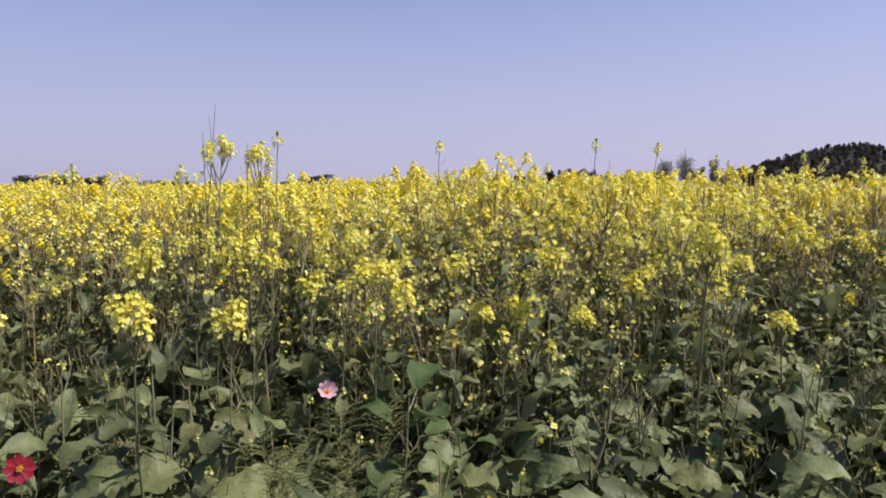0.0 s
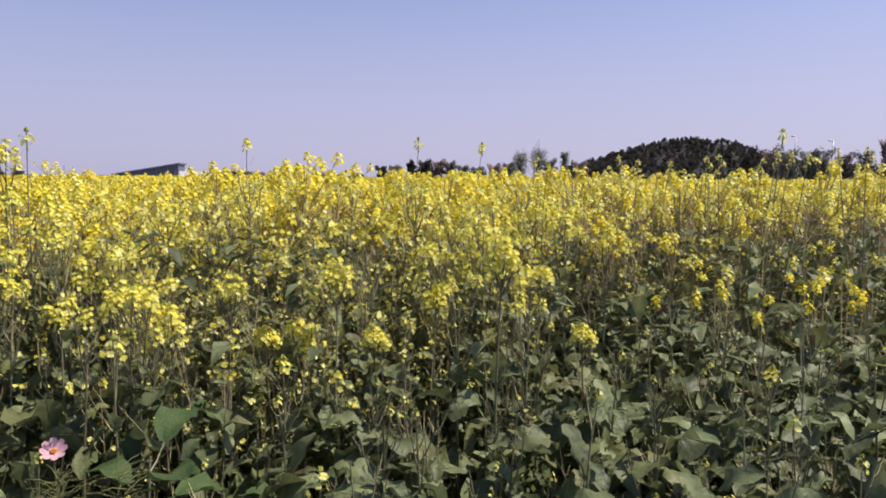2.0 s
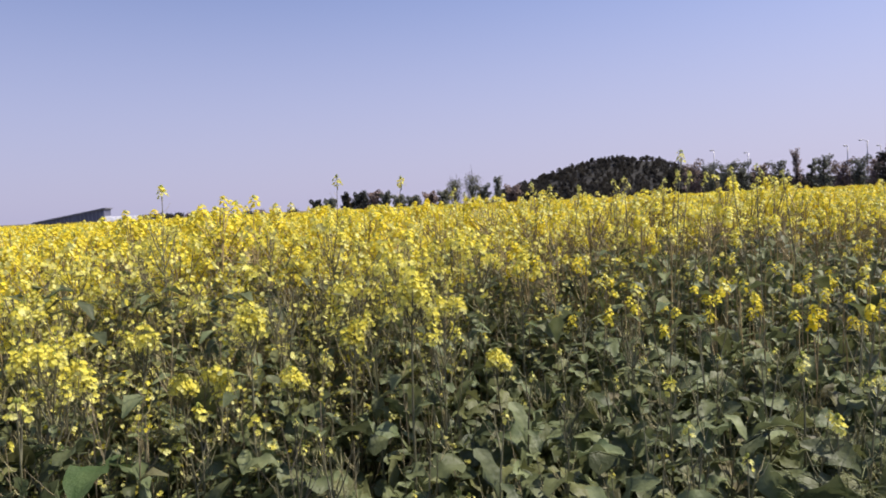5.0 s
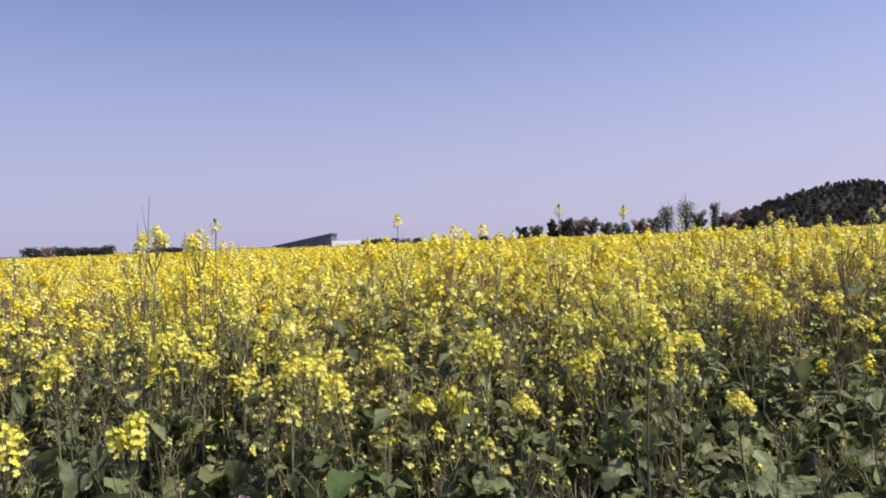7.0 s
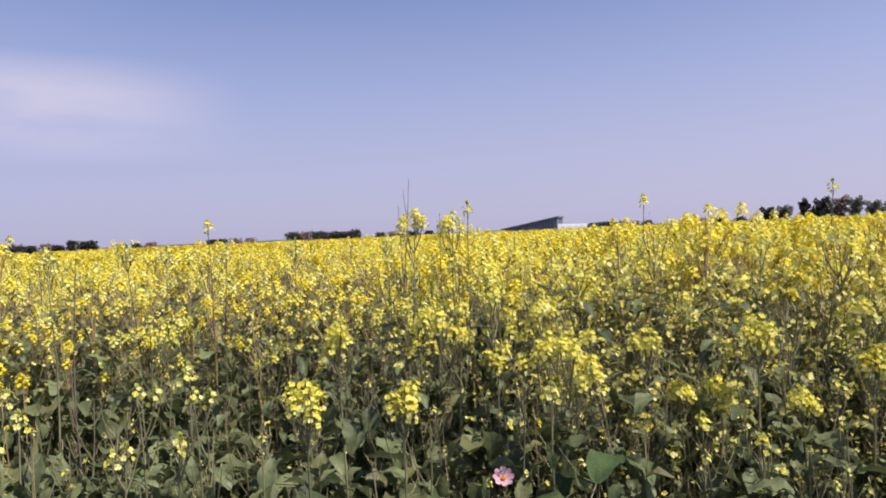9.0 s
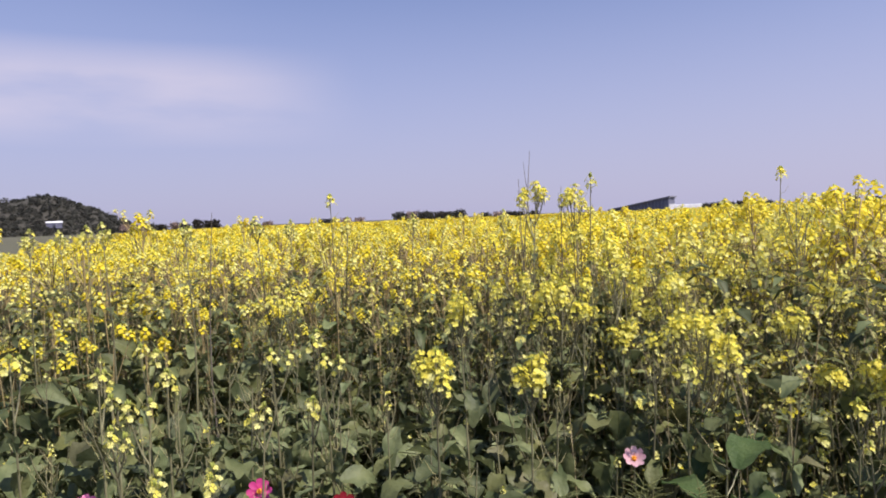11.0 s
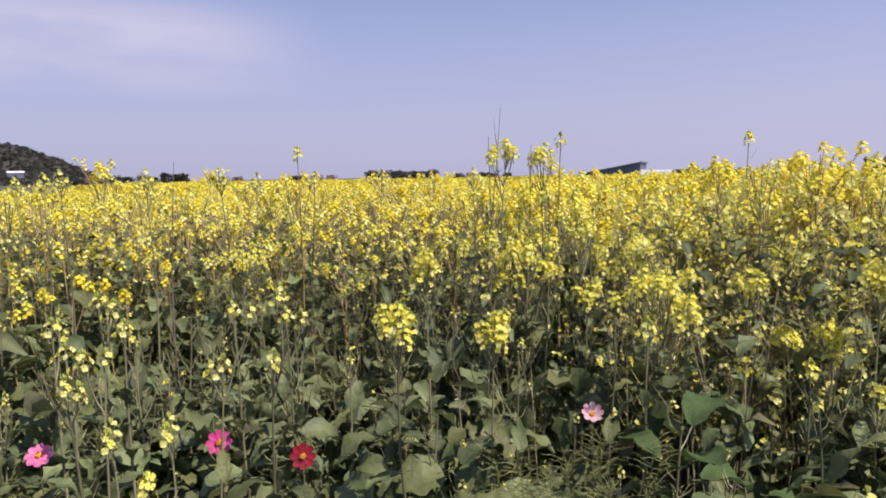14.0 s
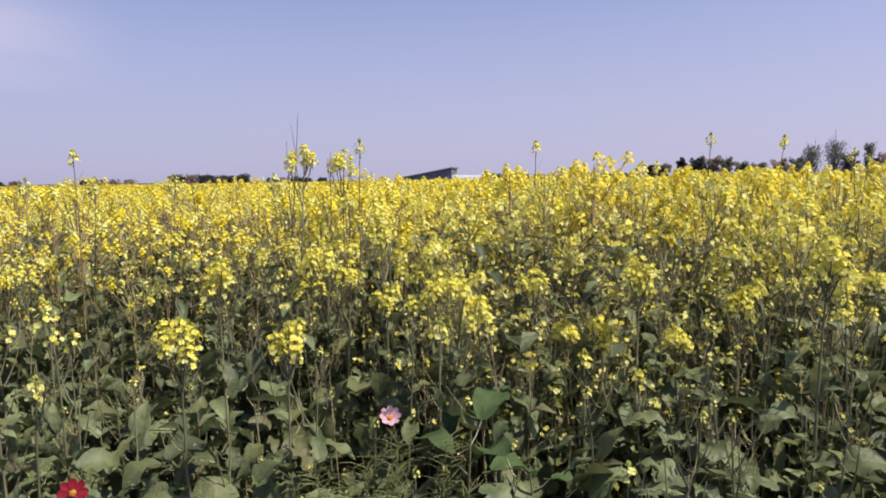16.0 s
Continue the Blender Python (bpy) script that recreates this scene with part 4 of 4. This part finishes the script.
broad_weed(-0.05, 2.02, 0.95, BROAD_DARK, "dark green weed with large rounded leaves among the crop", 12, 0.95)
broad_weed(0.16, 2.17, 0.77, BROAD_DARK, "dark green weed with large rounded leaves among the crop", 10, 0.95)
broad_weed(0.61, 2.16, 0.68, BROAD_DARK, "dark green weed with large rounded leaves among the crop", 10, 0.95)
broad_weed(-0.09, 2.47, 1.0, BROAD_DARK, "dark green weed with large rounded leaves among the crop", 10, 0.95)
broad_weed(-1.95, 0.98, 0.84, BROAD_PALE, "pale green broad-leaved weed at the field's edge", 10, 1.0)
broad_weed(-2.08, 1.20, 0.86, BROAD_PALE, "pale green broad-leaved weed at the field's edge", 8, 0.9)
broad_weed(-1.25, 1.64, 0.80, BROAD_PALE, "pale green broad-leaved weed at the field's edge", 9, 0.9)


# ---- trees and shrubs along the far side ----
def clump(s, centre, radius, count, leaf, mat):
    for _ in range(count):
        w = Vector((rng.gauss(0, 1), rng.gauss(0, 1), rng.gauss(0, 0.8)))
        p = Vector(centre) + w.normalized() * radius * rnd(0.45, 1.05)
        a = Vector((rnd(-1, 1), rnd(-1, 1), rnd(-1, 1))).normalized() * leaf * rnd(0.6, 1.3)
        b = a.orthogonal().normalized() * leaf * rnd(0.4, 0.8)
        s.add([p - a, p + b, p + a, p - b], [(0, 1, 2, 3)], mat)


def tree(az, d, top_deg, width, mat, name, label, kind="round", base=0.0, dense=40):
    """A tree whose top stands top_deg above the eye, seen from the path at d metres."""
    x, y = polar(az, d)
    h = 1.62 + d * math.tan(radians(top_deg + 0.06))
    root = tagged(new(name), label, "tree" if name != "shrub" else "shrub", "trees beyond the field")
    root.matrix_basis = Matrix.Translation((x, y, base))
    h -= base
    trunk, crown = Shape(), Shape()
    main = branch_points((0, 0, 0), (rnd(-0.08, 0.08), rnd(-0.08, 0.08), 1), h * 0.9, 0.1, 6)
    r0 = 0.035 * h
    trunk.tube(main, [r0 * (1 - 0.14 * i) for i in range(7)], 7)
    limbs = 11 if kind != "bare" else 16
    for i in range(limbs):
        u = (1.2 if kind != "pine" else 0.8) + (4.6 if kind != "pine" else 5.0) * i / limbs
        k = min(int(u), 5)
        p = main[k].lerp(main[k + 1], u - k)
        t = i * 2.4 + rnd(-0.4, 0.4)
        if kind == "pine":
            ln = width * 0.55 * (1 - 0.75 * (u - 0.8) / 5) * rnd(0.7, 1.15)
            pts = branch_points(p, (math.cos(t), math.sin(t), 0.12), ln, 0.05)
        elif kind == "bare":
            ln = width * rnd(0.35, 0.6)
            pts = branch_points(p, (math.cos(t) * 0.6, math.sin(t) * 0.6, 1), ln, 0.2)
        else:
            ln = width * rnd(0.32, 0.55)
            pts = branch_points(p, (math.cos(t), math.sin(t), 0.5), ln, 0.12)
        trunk.tube(pts, [r0 * 0.4, r0 * 0.32, r0 * 0.25, r0 * 0.16, r0 * 0.08], 4)
        for q in pts[1:]:
            if q.z > h * 0.99:
                continue
            if kind == "bare":
                clump(crown, q, width * 0.15, 34, 0.12, 0)
            elif kind == "pine":
                clump(crown, q, width * 0.15, 42, 0.2, 0)
            else:
                clump(crown, q, width * 0.17, dense, 0.18 if dense > 20 else 0.3, 0)
    clump(crown, main[-1], width * 0.12, 40 if kind != "bare" else 8, 0.14, 0)
    part("trunk", trunk.mesh("trunk", [BARK]), root)
    part("crown", crown.mesh("crown", [mat], False), root)
    return root


DARK = "dark evergreen tree beyond the rapeseed field"
BUSH = "dense grey-green shrub at the field's far side"
TWIG = "brownish half-bare shrub at the field's far side"
for az, d, top, width, mat, kind, label in (
        (5.6, 110, 0.75, 2.2, SCRUB, "round", BUSH), (6.7, 110, 0.85, 2.4, SHRUB_LEAF, "round", BUSH),
        (8.2, 112, 1.50, 2.6, WOOD_LEAF, "pine", DARK), (9.1, 112, 1.30, 3.0, SCRUB, "round", BUSH), (10.2, 113, 1.30, 2.8, DRY_LEAF, "round", TWIG),
        (11.2, 112, 1.20, 2.4, SHRUB_LEAF, "round", BUSH), (12.4, 114, 0.85, 2.6, SHRUB_LEAF, "round", BUSH), (13.6, 114, 0.75, 2.6, SHRUB_LEAF, "round", BUSH),
        (14.9, 115, 0.95, 2.6, DRY_LEAF, "round", TWIG), (16.1, 116, 1.15, 2.6, SHRUB_LEAF, "round", BUSH), (17.0, 118, 1.80, 5.2, SHRUB_LEAF, "bare", TWIG),
        (18.4, 118, 2.15, 5.6, SHRUB_LEAF, "bare", TWIG), (19.4, 118, 1.40, 2.6, SHRUB_LEAF, "round", BUSH), (20.6, 118, 2.00, 2.6, SHRUB_LEAF, "bare", TWIG),
        (21.8, 120, 1.30, 2.8, DRY_LEAF, "round", TWIG), (23.2, 120, 1.00, 2.8, WOOD_LEAF, "round", BUSH),
        (34.6, 120, 2.42, 4.0, WOOD_LEAF, "round", DARK), (36.0, 122, 2.37, 4.0, DRY_LEAF, "round", TWIG), (37.2, 122, 2.32, 3.6, SHRUB_LEAF, "round", BUSH),
        (38.4, 118, 2.17, 3.6, SHRUB_LEAF, "round", BUSH), (39.5, 118, 2.22, 3.2, SHRUB_LEAF, "round", BUSH), (40.7, 120, 1.92, 3.2, DRY_LEAF, "round", TWIG),
        (41.9, 120, 2.12, 3.2, SHRUB_LEAF, "round", BUSH), (43.2, 122, 2.87, 2.4, DRY_LEAF, "bare", TWIG), (44.0, 122, 2.22, 2.0, SHRUB_LEAF, "pine", DARK),
        (45.0, 120, 2.37, 3.0, SHRUB_LEAF, "round", BUSH), (46.1, 118, 1.82, 3.0, DRY_LEAF, "round", TWIG), (47.2, 118, 1.97, 3.0, SHRUB_LEAF, "round", BUSH),
        (48.2, 115, 1.92, 3.0, DRY_LEAF, "round", TWIG), (49.0, 86, 2.80, 4.2, WOOD_LEAF, "pine", DARK), (50.3, 84, 3.70, 4.6, WOOD_LEAF, "pine", DARK),
        (52.0, 82, 3.90, 5.2, WOOD_LEAF, "pine", DARK), (54.0, 82, 3.70, 5.0, WOOD_LEAF, "pine", DARK), (56.2, 84, 3.30, 5.0, WOOD_LEAF, "pine", DARK)):
    tree(az, d, top, width, mat, "tree" if label == DARK else "shrub", label, kind)
# a broken line of bushes along the far edge of the field
for az0, az1, top, step in ((-54.5, -49, 0.25, 0.9), (-48.3, -46.8, 0.4, 0.7), (-45, -42.5, 0.1, 1.1), (-38.5, -35, 0.1, 1.0), (-32.2, -27, 0.4, 0.6), (-25, -21, 0.1, 1.0), (-7.5, -2.5, 0.14, 0.8), (0, 5, 0.1, 1.2)):
    az = az0
    while az < az1:
        tree(az, rnd(215, 235), top * rnd(0.7, 1.25), rnd(3.2, 5.0), rng.choice((WOOD_LEAF, DRY_LEAF, SCRUB)), "shrub", "low dark bush along the far edge of the field", "round", 0.0, 12)
        az += step * rnd(0.7, 1.3)


def far_wood(name, count, az0, az1, d0, height, table, mid, drop, leaf, label, ridge=False, foliage=WOOD_LEAF, flat=False):
    """Tree crowns by the hundred on a hill."""
    shapes = []
    for _ in range(5):
        s = Shape()
        for i in range(6):
            u = i / 5
            if flat:
                clump(s, (rnd(-0.5, 0.5), rnd(-0.5, 0.5), rnd(0.25, 0.6)), rnd(0.25, 0.4), 9, leaf, 0)
            else:
                clump(s, (rnd(-0.16, 0.16), rnd(-0.16, 0.16), 0.25 + 0.6 * u), 0.36 * (1 - 0.45 * u), 11, leaf, 0)
        s.tube([(0, 0, 0), (0, 0, 0.5)], [0.05, 0.03], 4, 1)
        shapes.append(s.arrays())
    pk, pl = [], []
    for _ in range(count):
        a = rnd(az0, az1)
        u = rnd(0.0, 0.95) if not ridge else rnd(0.85, 1.0)
        if flat and a < -61.4 and 0.55 < u < 0.84:
            continue
        dist = d0 + (mid - d0) * u
        top = max(0.0, 1.58 + mid * math.tan(radians(interp(table, a))) - drop)
        h = float(np.interp(u, [0, 0.2, 0.4, 0.6, 0.8, 1.0], [0, 0.18, 0.42, 0.66, 0.87, 1.0]))
        x, y = polar(a, dist)
        size = height * rnd(0.7, 1.15)
        pk.append(rng.randint(0, 4))
        pl.append(turned(x, y, top * h - 0.5, rnd(0, 6.28), 0, 0, size))
    tagged(new(name, scatter_mesh(name, shapes, pk, pl, [foliage, BARK], False)), label, "wood", kind="stuff")


far_wood("pine_wood", 1500, 20.5, 50, 170, 1.6, WOODED, 215, 1.2, 0.16, "dark pine wood that covers the low hill")
far_wood("hill_scrub", 650, -62.3, -53.0, 480, 3.4, FAR_HILL, 600, 0.0, 0.16, "low dark scrub on the far hill", False, SCRUB, True)
far_wood("ridge_trees", 55, -77, -61.0, 480, 8.0, FAR_HILL, 600, 0.0, 0.16, "round dark trees along the ridge of the far hill", True, SCRUB, True)


# ---- buildings, lamps and car in the distance ----
def far_building():
    """A long hall whose roof climbs towards one end, with ribbed walls."""
    root = tagged(new("hall"), "long dark hall with a slanting roof and ribbed wall", "building")
    x0, x1, y0, y1 = -66.0, -45.6, 250.0, 262.0
    z0, z1 = 1.9, 5.7
    w = Shape()
    w.add([(x0, y0, 0), (x1, y0, 0), (x1, y1, 0), (x0, y1, 0), (x0, y0, z0 - 0.3), (x1, y0, z1 - 0.3), (x1, y1, z1 - 0.3), (x0, y1, z0 - 0.3)],
          [(3, 2, 1, 0), (4, 5, 6, 7), (0, 1, 5, 4), (1, 2, 6, 5), (2, 3, 7, 6), (3, 0, 4, 7)])
    part("wall", w.mesh("wall", [WALL_GREY], False), root)
    r = Shape()
    r.add([(x0 - 1, y0 - 0.8, z0 - 0.35), (x1 + 0.6, y0 - 0.8, z1 - 0.25), (x1 + 0.6, y1 + 0.8, z1 - 0.25), (x0 - 1, y1 + 0.8, z0 - 0.35),
           (x0 - 1, y0 - 0.8, z0), (x1 + 0.6, y0 - 0.8, z1 + 0.15), (x1 + 0.6, y1 + 0.8, z1 + 0.15), (x0 - 1, y1 + 0.8, z0)],
          [(3, 2, 1, 0), (4, 5, 6, 7), (0, 1, 5, 4), (1, 2, 6, 5), (2, 3, 7, 6), (3, 0, 4, 7)])
    part("roof", r.mesh("roof", [ROOF_GREY], False), root)
    for i in range(16):
        x = x0 + 1.2 + i * 1.2
        top = z0 + (z1 - z0) * (x - x0) / (x1 - x0) - 0.45
        b = Shape()
        b.box(x - 0.09, y0 - 0.25, 0.2, x + 0.09, y0 - 0.003, top)
        part("rib", b.mesh("rib", [RIB_GREY], False), root)
    e = Shape()
    e.box(x1 + 0.003, y0 + 0.1, 0.0, x1 + 0.25, y1 - 0.1, 3.0)
    part("end_panel", e.mesh("end_panel", [WHITE], False), root, None, "white end wall")


def greenhouse(az, d, width, height, turn):
    x, y = polar(az, d)
    root = tagged(new("greenhouse"), "low white tunnel greenhouse beyond the field", "greenhouse", "greenhouses")
    root.matrix_basis = Matrix.Translation((x, y, 0)) @ Matrix.Rotation(radians(turn), 4, "Z")
    s = Shape()
    n = 10
    arc = [(height * 1.0 * math.sin(math.pi * i / n), -width / 6 * math.cos(math.pi * i / n)) for i in range(n + 1)]
    for end in (-width / 2, width / 2):
        s.v.extend((end, yy, zz) for zz, yy in arc)
    s.f += [(i, i + 1, n + 2 + i, n + 1 + i) for i in range(n)]
    s.f += [tuple(range(n, -1, -1)), tuple(range(n + 1, 2 * n + 2))]
    s.m = [0] * len(s.f)
    part("cover", s.mesh("cover", [WHITE], False), root)
    for i in range(7):
        h = Shape()
        xx = -width / 2 + width * i / 6
        h.tube([(xx, yy * 1.01, zz * 1.012) for zz, yy in arc], [0.05] * (n + 1), 4)
        part("hoop", h.mesh("hoop", [METAL]), root)


def street_lamp(az, d, top_deg, arm):
    x, y = polar(az, d)
    h = 1.58 + d * math.tan(radians(top_deg))
    root = tagged(new("street_lamp"), "slender grey street lamp behind the trees", "street lamp", "street lamps")
    root.matrix_basis = Matrix.Translation((x, y, 0))
    s = Shape()
    s.tube([(0, 0, 0), (0, 0, h * 0.5), (0, 0, h)], [0.12, 0.10, 0.075], 8, 0, True)
    part("pole", s.mesh("pole", [METAL]), root)
    a = Shape()
    a.tube([(0, 0, h - 0.1), (-arm * 0.5, 0, h + 0.12), (-arm, 0, h + 0.15)], [0.06, 0.05, 0.05], 6, 0, True)
    part("arm", a.mesh("arm", [METAL]), root)
    b = Shape()
    b.tube([(-arm - 0.6, 0, h + 0.13), (-arm - 0.35, 0, h + 0.15), (-arm + 0.1, 0, h + 0.15)], [0.08, 0.15, 0.08], 8, 0, True)
    part("lamp_head", b.mesh("lamp_head", [WHITE]), root)


def far_house():
    x, y = polar(-58.1, 500)
    root = tagged(new("farm_shed"), "long low white shed at the foot of the hill", "shed")
    root.matrix_basis = Matrix.Translation((x, y, 4.6)) @ Matrix.Rotation(radians(58.1), 4, "Z")
    s = Shape()
    s.box(-4.4, 0, 0, 4.4, 5, 3.4)
    part("wall", s.mesh("wall", [WALL_GREY], False), root)
    r = Shape()
    r.add([(-4.8, -0.4, 3.4), (4.8, -0.4, 3.4), (4.8, 5.4, 3.4), (-4.8, 5.4, 3.4), (-4.8, 2.5, 4.5), (4.8, 2.5, 4.5)],
          [(3, 2, 1, 0), (0, 1, 5, 4), (2, 3, 4, 5), (1, 2, 5), (3, 0, 4)])
    part("roof", r.mesh("roof", [CAR_WHITE], False), root, None, "white roof")


def hill_house(az, d, up, width, turn):
    """A small house with a tiled gable roof among the trees of the ridge."""
    x, y = polar(az, d)
    root = tagged(new("house"), "small pale house with a reddish roof on the far ridge", "house", "houses on the ridge")
    root.matrix_basis = Matrix.Translation((x, y, up)) @ Matrix.Rotation(radians(-az + turn), 4, "Z")
    s = Shape()
    s.box(-width / 2, 0, 0, width / 2, 5, 3.4)
    part("wall", s.mesh("wall", [PLASTER], False), root)
    r = Shape()
    e = width / 2 + 0.4
    r.add([(-e, -0.4, 3.3), (e, -0.4, 3.3), (e, 5.4, 3.3), (-e, 5.4, 3.3), (-e, 2.5, 5.0), (e, 2.5, 5.0)],
          [(3, 2, 1, 0), (0, 1, 5, 4), (2, 3, 4, 5), (1, 2, 5), (3, 0, 4)])
    part("roof", r.mesh("roof", [TILE_RED], False), root, None, "reddish gable roof")
    for px in (-width / 4, width / 4):
        w = Shape()
        w.box(px - 0.5, -0.06, 1.1, px + 0.5, -0.004, 2.3)
        part("window", w.mesh("window", [GLASS_DARK], False), root)


def terrace(az0, az1, deg0, deg1, d, name, label):
    s = Shape()
    n = 14
    for i in range(n + 1):
        a = az0 + (az1 - az0) * i / n
        for deg, dd in ((deg0, d), (deg0 + (deg1 - deg0) * 0.5, d + 6), (deg1, d + 14)):
            x, y = polar(a, dd)
            s.v.append((x, y, 1.58 + dd * math.tan(radians(deg + 0.04 * math.sin(i * 1.7)))))
    for i in range(n):
        for j in range(2):
            s.f.append((i * 3 + j, i * 3 + 3 + j, i * 3 + 4 + j, i * 3 + 1 + j))
    s.m = [0] * len(s.f)
    tagged(new(name, s.mesh(name, [TERRACE])), label, "field", kind="structure")


def car(az, d, turn, base):
    """A white hatchback. It is built along x, its rear at +x."""
    x, y = polar(az, d)
    root = tagged(new("car"), "white hatchback car parked beyond the crop", "car")
    root.matrix_basis = Matrix.Translation((x, y, base)) @ Matrix.Rotation(radians(turn), 4, "Z")
    # outline from the side: bonnet, windscreen, roof, tailgate
    side = [(-2.1, 0.35), (-2.15, 0.62), (-2.0, 0.78), (-1.05, 0.95), (-0.35, 1.38), (0.2, 1.46), (1.1, 1.42), (1.62, 1.30), (2.0, 0.92), (2.08, 0.60), (2.02, 0.32)]
    s = Shape()
    for yy, inset in ((-0.86, 0), (-0.80, 1), (0.80, 1), (0.86, 0)):
        for px, pz in side:
            up = max(0, (pz - 0.92) / 0.5)
            s.v.append((px, (abs(yy) - 0.16 * up) * (1 if yy > 0 else -1) * (1.0 if not inset else 0.96), pz + (0.03 if inset and pz > 0.9 else 0.0)))
    n = len(side)
    for k in range(3):
        for i in range(n - 1):
            s.f.append((k * n + i, k * n + i + 1, (k + 1) * n + i + 1, (k + 1) * n + i))
    s.f += [tuple(range(n)), tuple(range(4 * n - 1, 3 * n - 1, -1))]
    for k in range(3):
        s.f.append((k * n, (k + 1) * n, (k + 1) * n + n - 1, k * n + n - 1))
    s.m = [0] * len(s.f)
    part("body", s.mesh("body", [CAR_WHITE], False), root)

    def pane(name, pts, out):
        g = Shape()
        o = Vector(out) * 0.012
        a = [Vector(p) + o for p in pts]
        b = [Vector(p) - o for p in pts]
        k = len(pts)
        g.v = [tuple(p) for p in a + b]
        g.f = [tuple(range(k)), tuple(range(2 * k - 1, k - 1, -1))] + [(i, k + i, k + (i + 1) % k, (i + 1) % k) for i in range(k)]
        g.m = [0] * len(g.f)
        part(name, g.mesh(name, [GLASS_DARK], False), root)

    def at_side(px, pz, sgn):
        return (px, (0.862 - 0.16 * max(0, (pz - 0.92) / 0.5)) * sgn, pz)
    for sgn in (-1, 1):
        pane("side_window", [at_side(a, b, sgn) for a, b in ((-0.86, 0.96), (-0.27, 1.335), (0.20, 1.385), (0.20, 0.96))], (0, sgn, 0.2))
        pane("side_window", [at_side(a, b, sgn) for a, b in ((0.24, 0.96), (0.24, 1.385), (0.98, 1.36), (1.13, 0.97))], (0, sgn, 0.2))
        pane("quarter_window", [at_side(a, b, sgn) for a, b in ((1.17, 0.98), (1.03, 1.355), (1.42, 1.29), (1.6, 1.03))], (0, sgn, 0.2))
    pane("windscreen", [(-1.0, -0.74, 1.0), (-0.4, -0.64, 1.38), (-0.4, 0.64, 1.38), (-1.0, 0.74, 1.0)], (-0.5, 0, 0.86))
    pane("rear_window", [(1.66, -0.60, 1.30), (1.97, -0.70, 0.98), (1.97, 0.70, 0.98), (1.66, 0.60, 1.30)], (0.75, 0, 0.66))
    for sgn in (-1, 1):
        lamp = Shape()
        lamp.box(1.94, sgn * 0.70 - 0.12, 0.70, 2.08, sgn * 0.70 + 0.12, 0.92)
        part("tail_lamp", lamp.mesh("tail_lamp", [LAMP_RED], False), root, None, "red tail lamp")
        for wx in (-1.3, 1.25):
            t = Shape()
            t.tube([(wx, sgn * 0.66, 0.31), (wx, sgn * 0.70, 0.31), (wx, sgn * 0.86, 0.31), (wx, sgn * 0.885, 0.31)], [0.27, 0.31, 0.31, 0.28], 20, 0, True)
            wheel = part("wheel", t.mesh("wheel", [RUBBER]), root)
            q = Shape()
            q.tube([(wx, sgn * 0.87, 0.31), (wx, sgn * 0.892, 0.31)], [0.20, 0.17], 16, 0, True)
            part("rim", q.mesh("rim", [METAL]), wheel, None, "silver wheel rim")


far_building()
greenhouse(-8.8, 240, 10, 2.7, 8)
greenhouse(-6.6, 246, 8, 2.5, 8)
for az, top, arm in ((37.5, 3.1, 0.3), (39.9, 2.75, 0.3), (46.4, 2.75, 0.3), (47.6, 3.05, 1.2), (48.4, 2.6, 0.3)):
    street_lamp(az, 135, top, arm)
far_house()
for az, width, turn in ((-65.3, 7.0, 8), (-64.1, 6.0, -12), (-62.7, 8.0, 15), (-61.8, 5.5, 0)):
    hill_house(az, 585, 0.84 * (1.58 + 600 * math.tan(radians(interp(FAR_HILL, az)))) - 0.4, width, turn)
terrace(-75, -61.5, 1.74, 1.90, 574, "terrace", "pale dry terrace field along the hill")
terrace(-77, -63.5, 1.08, 1.36, 545, "terrace_lower", "green terrace field on the lower slope")
car(-66.4, 29, 57, 0.0)
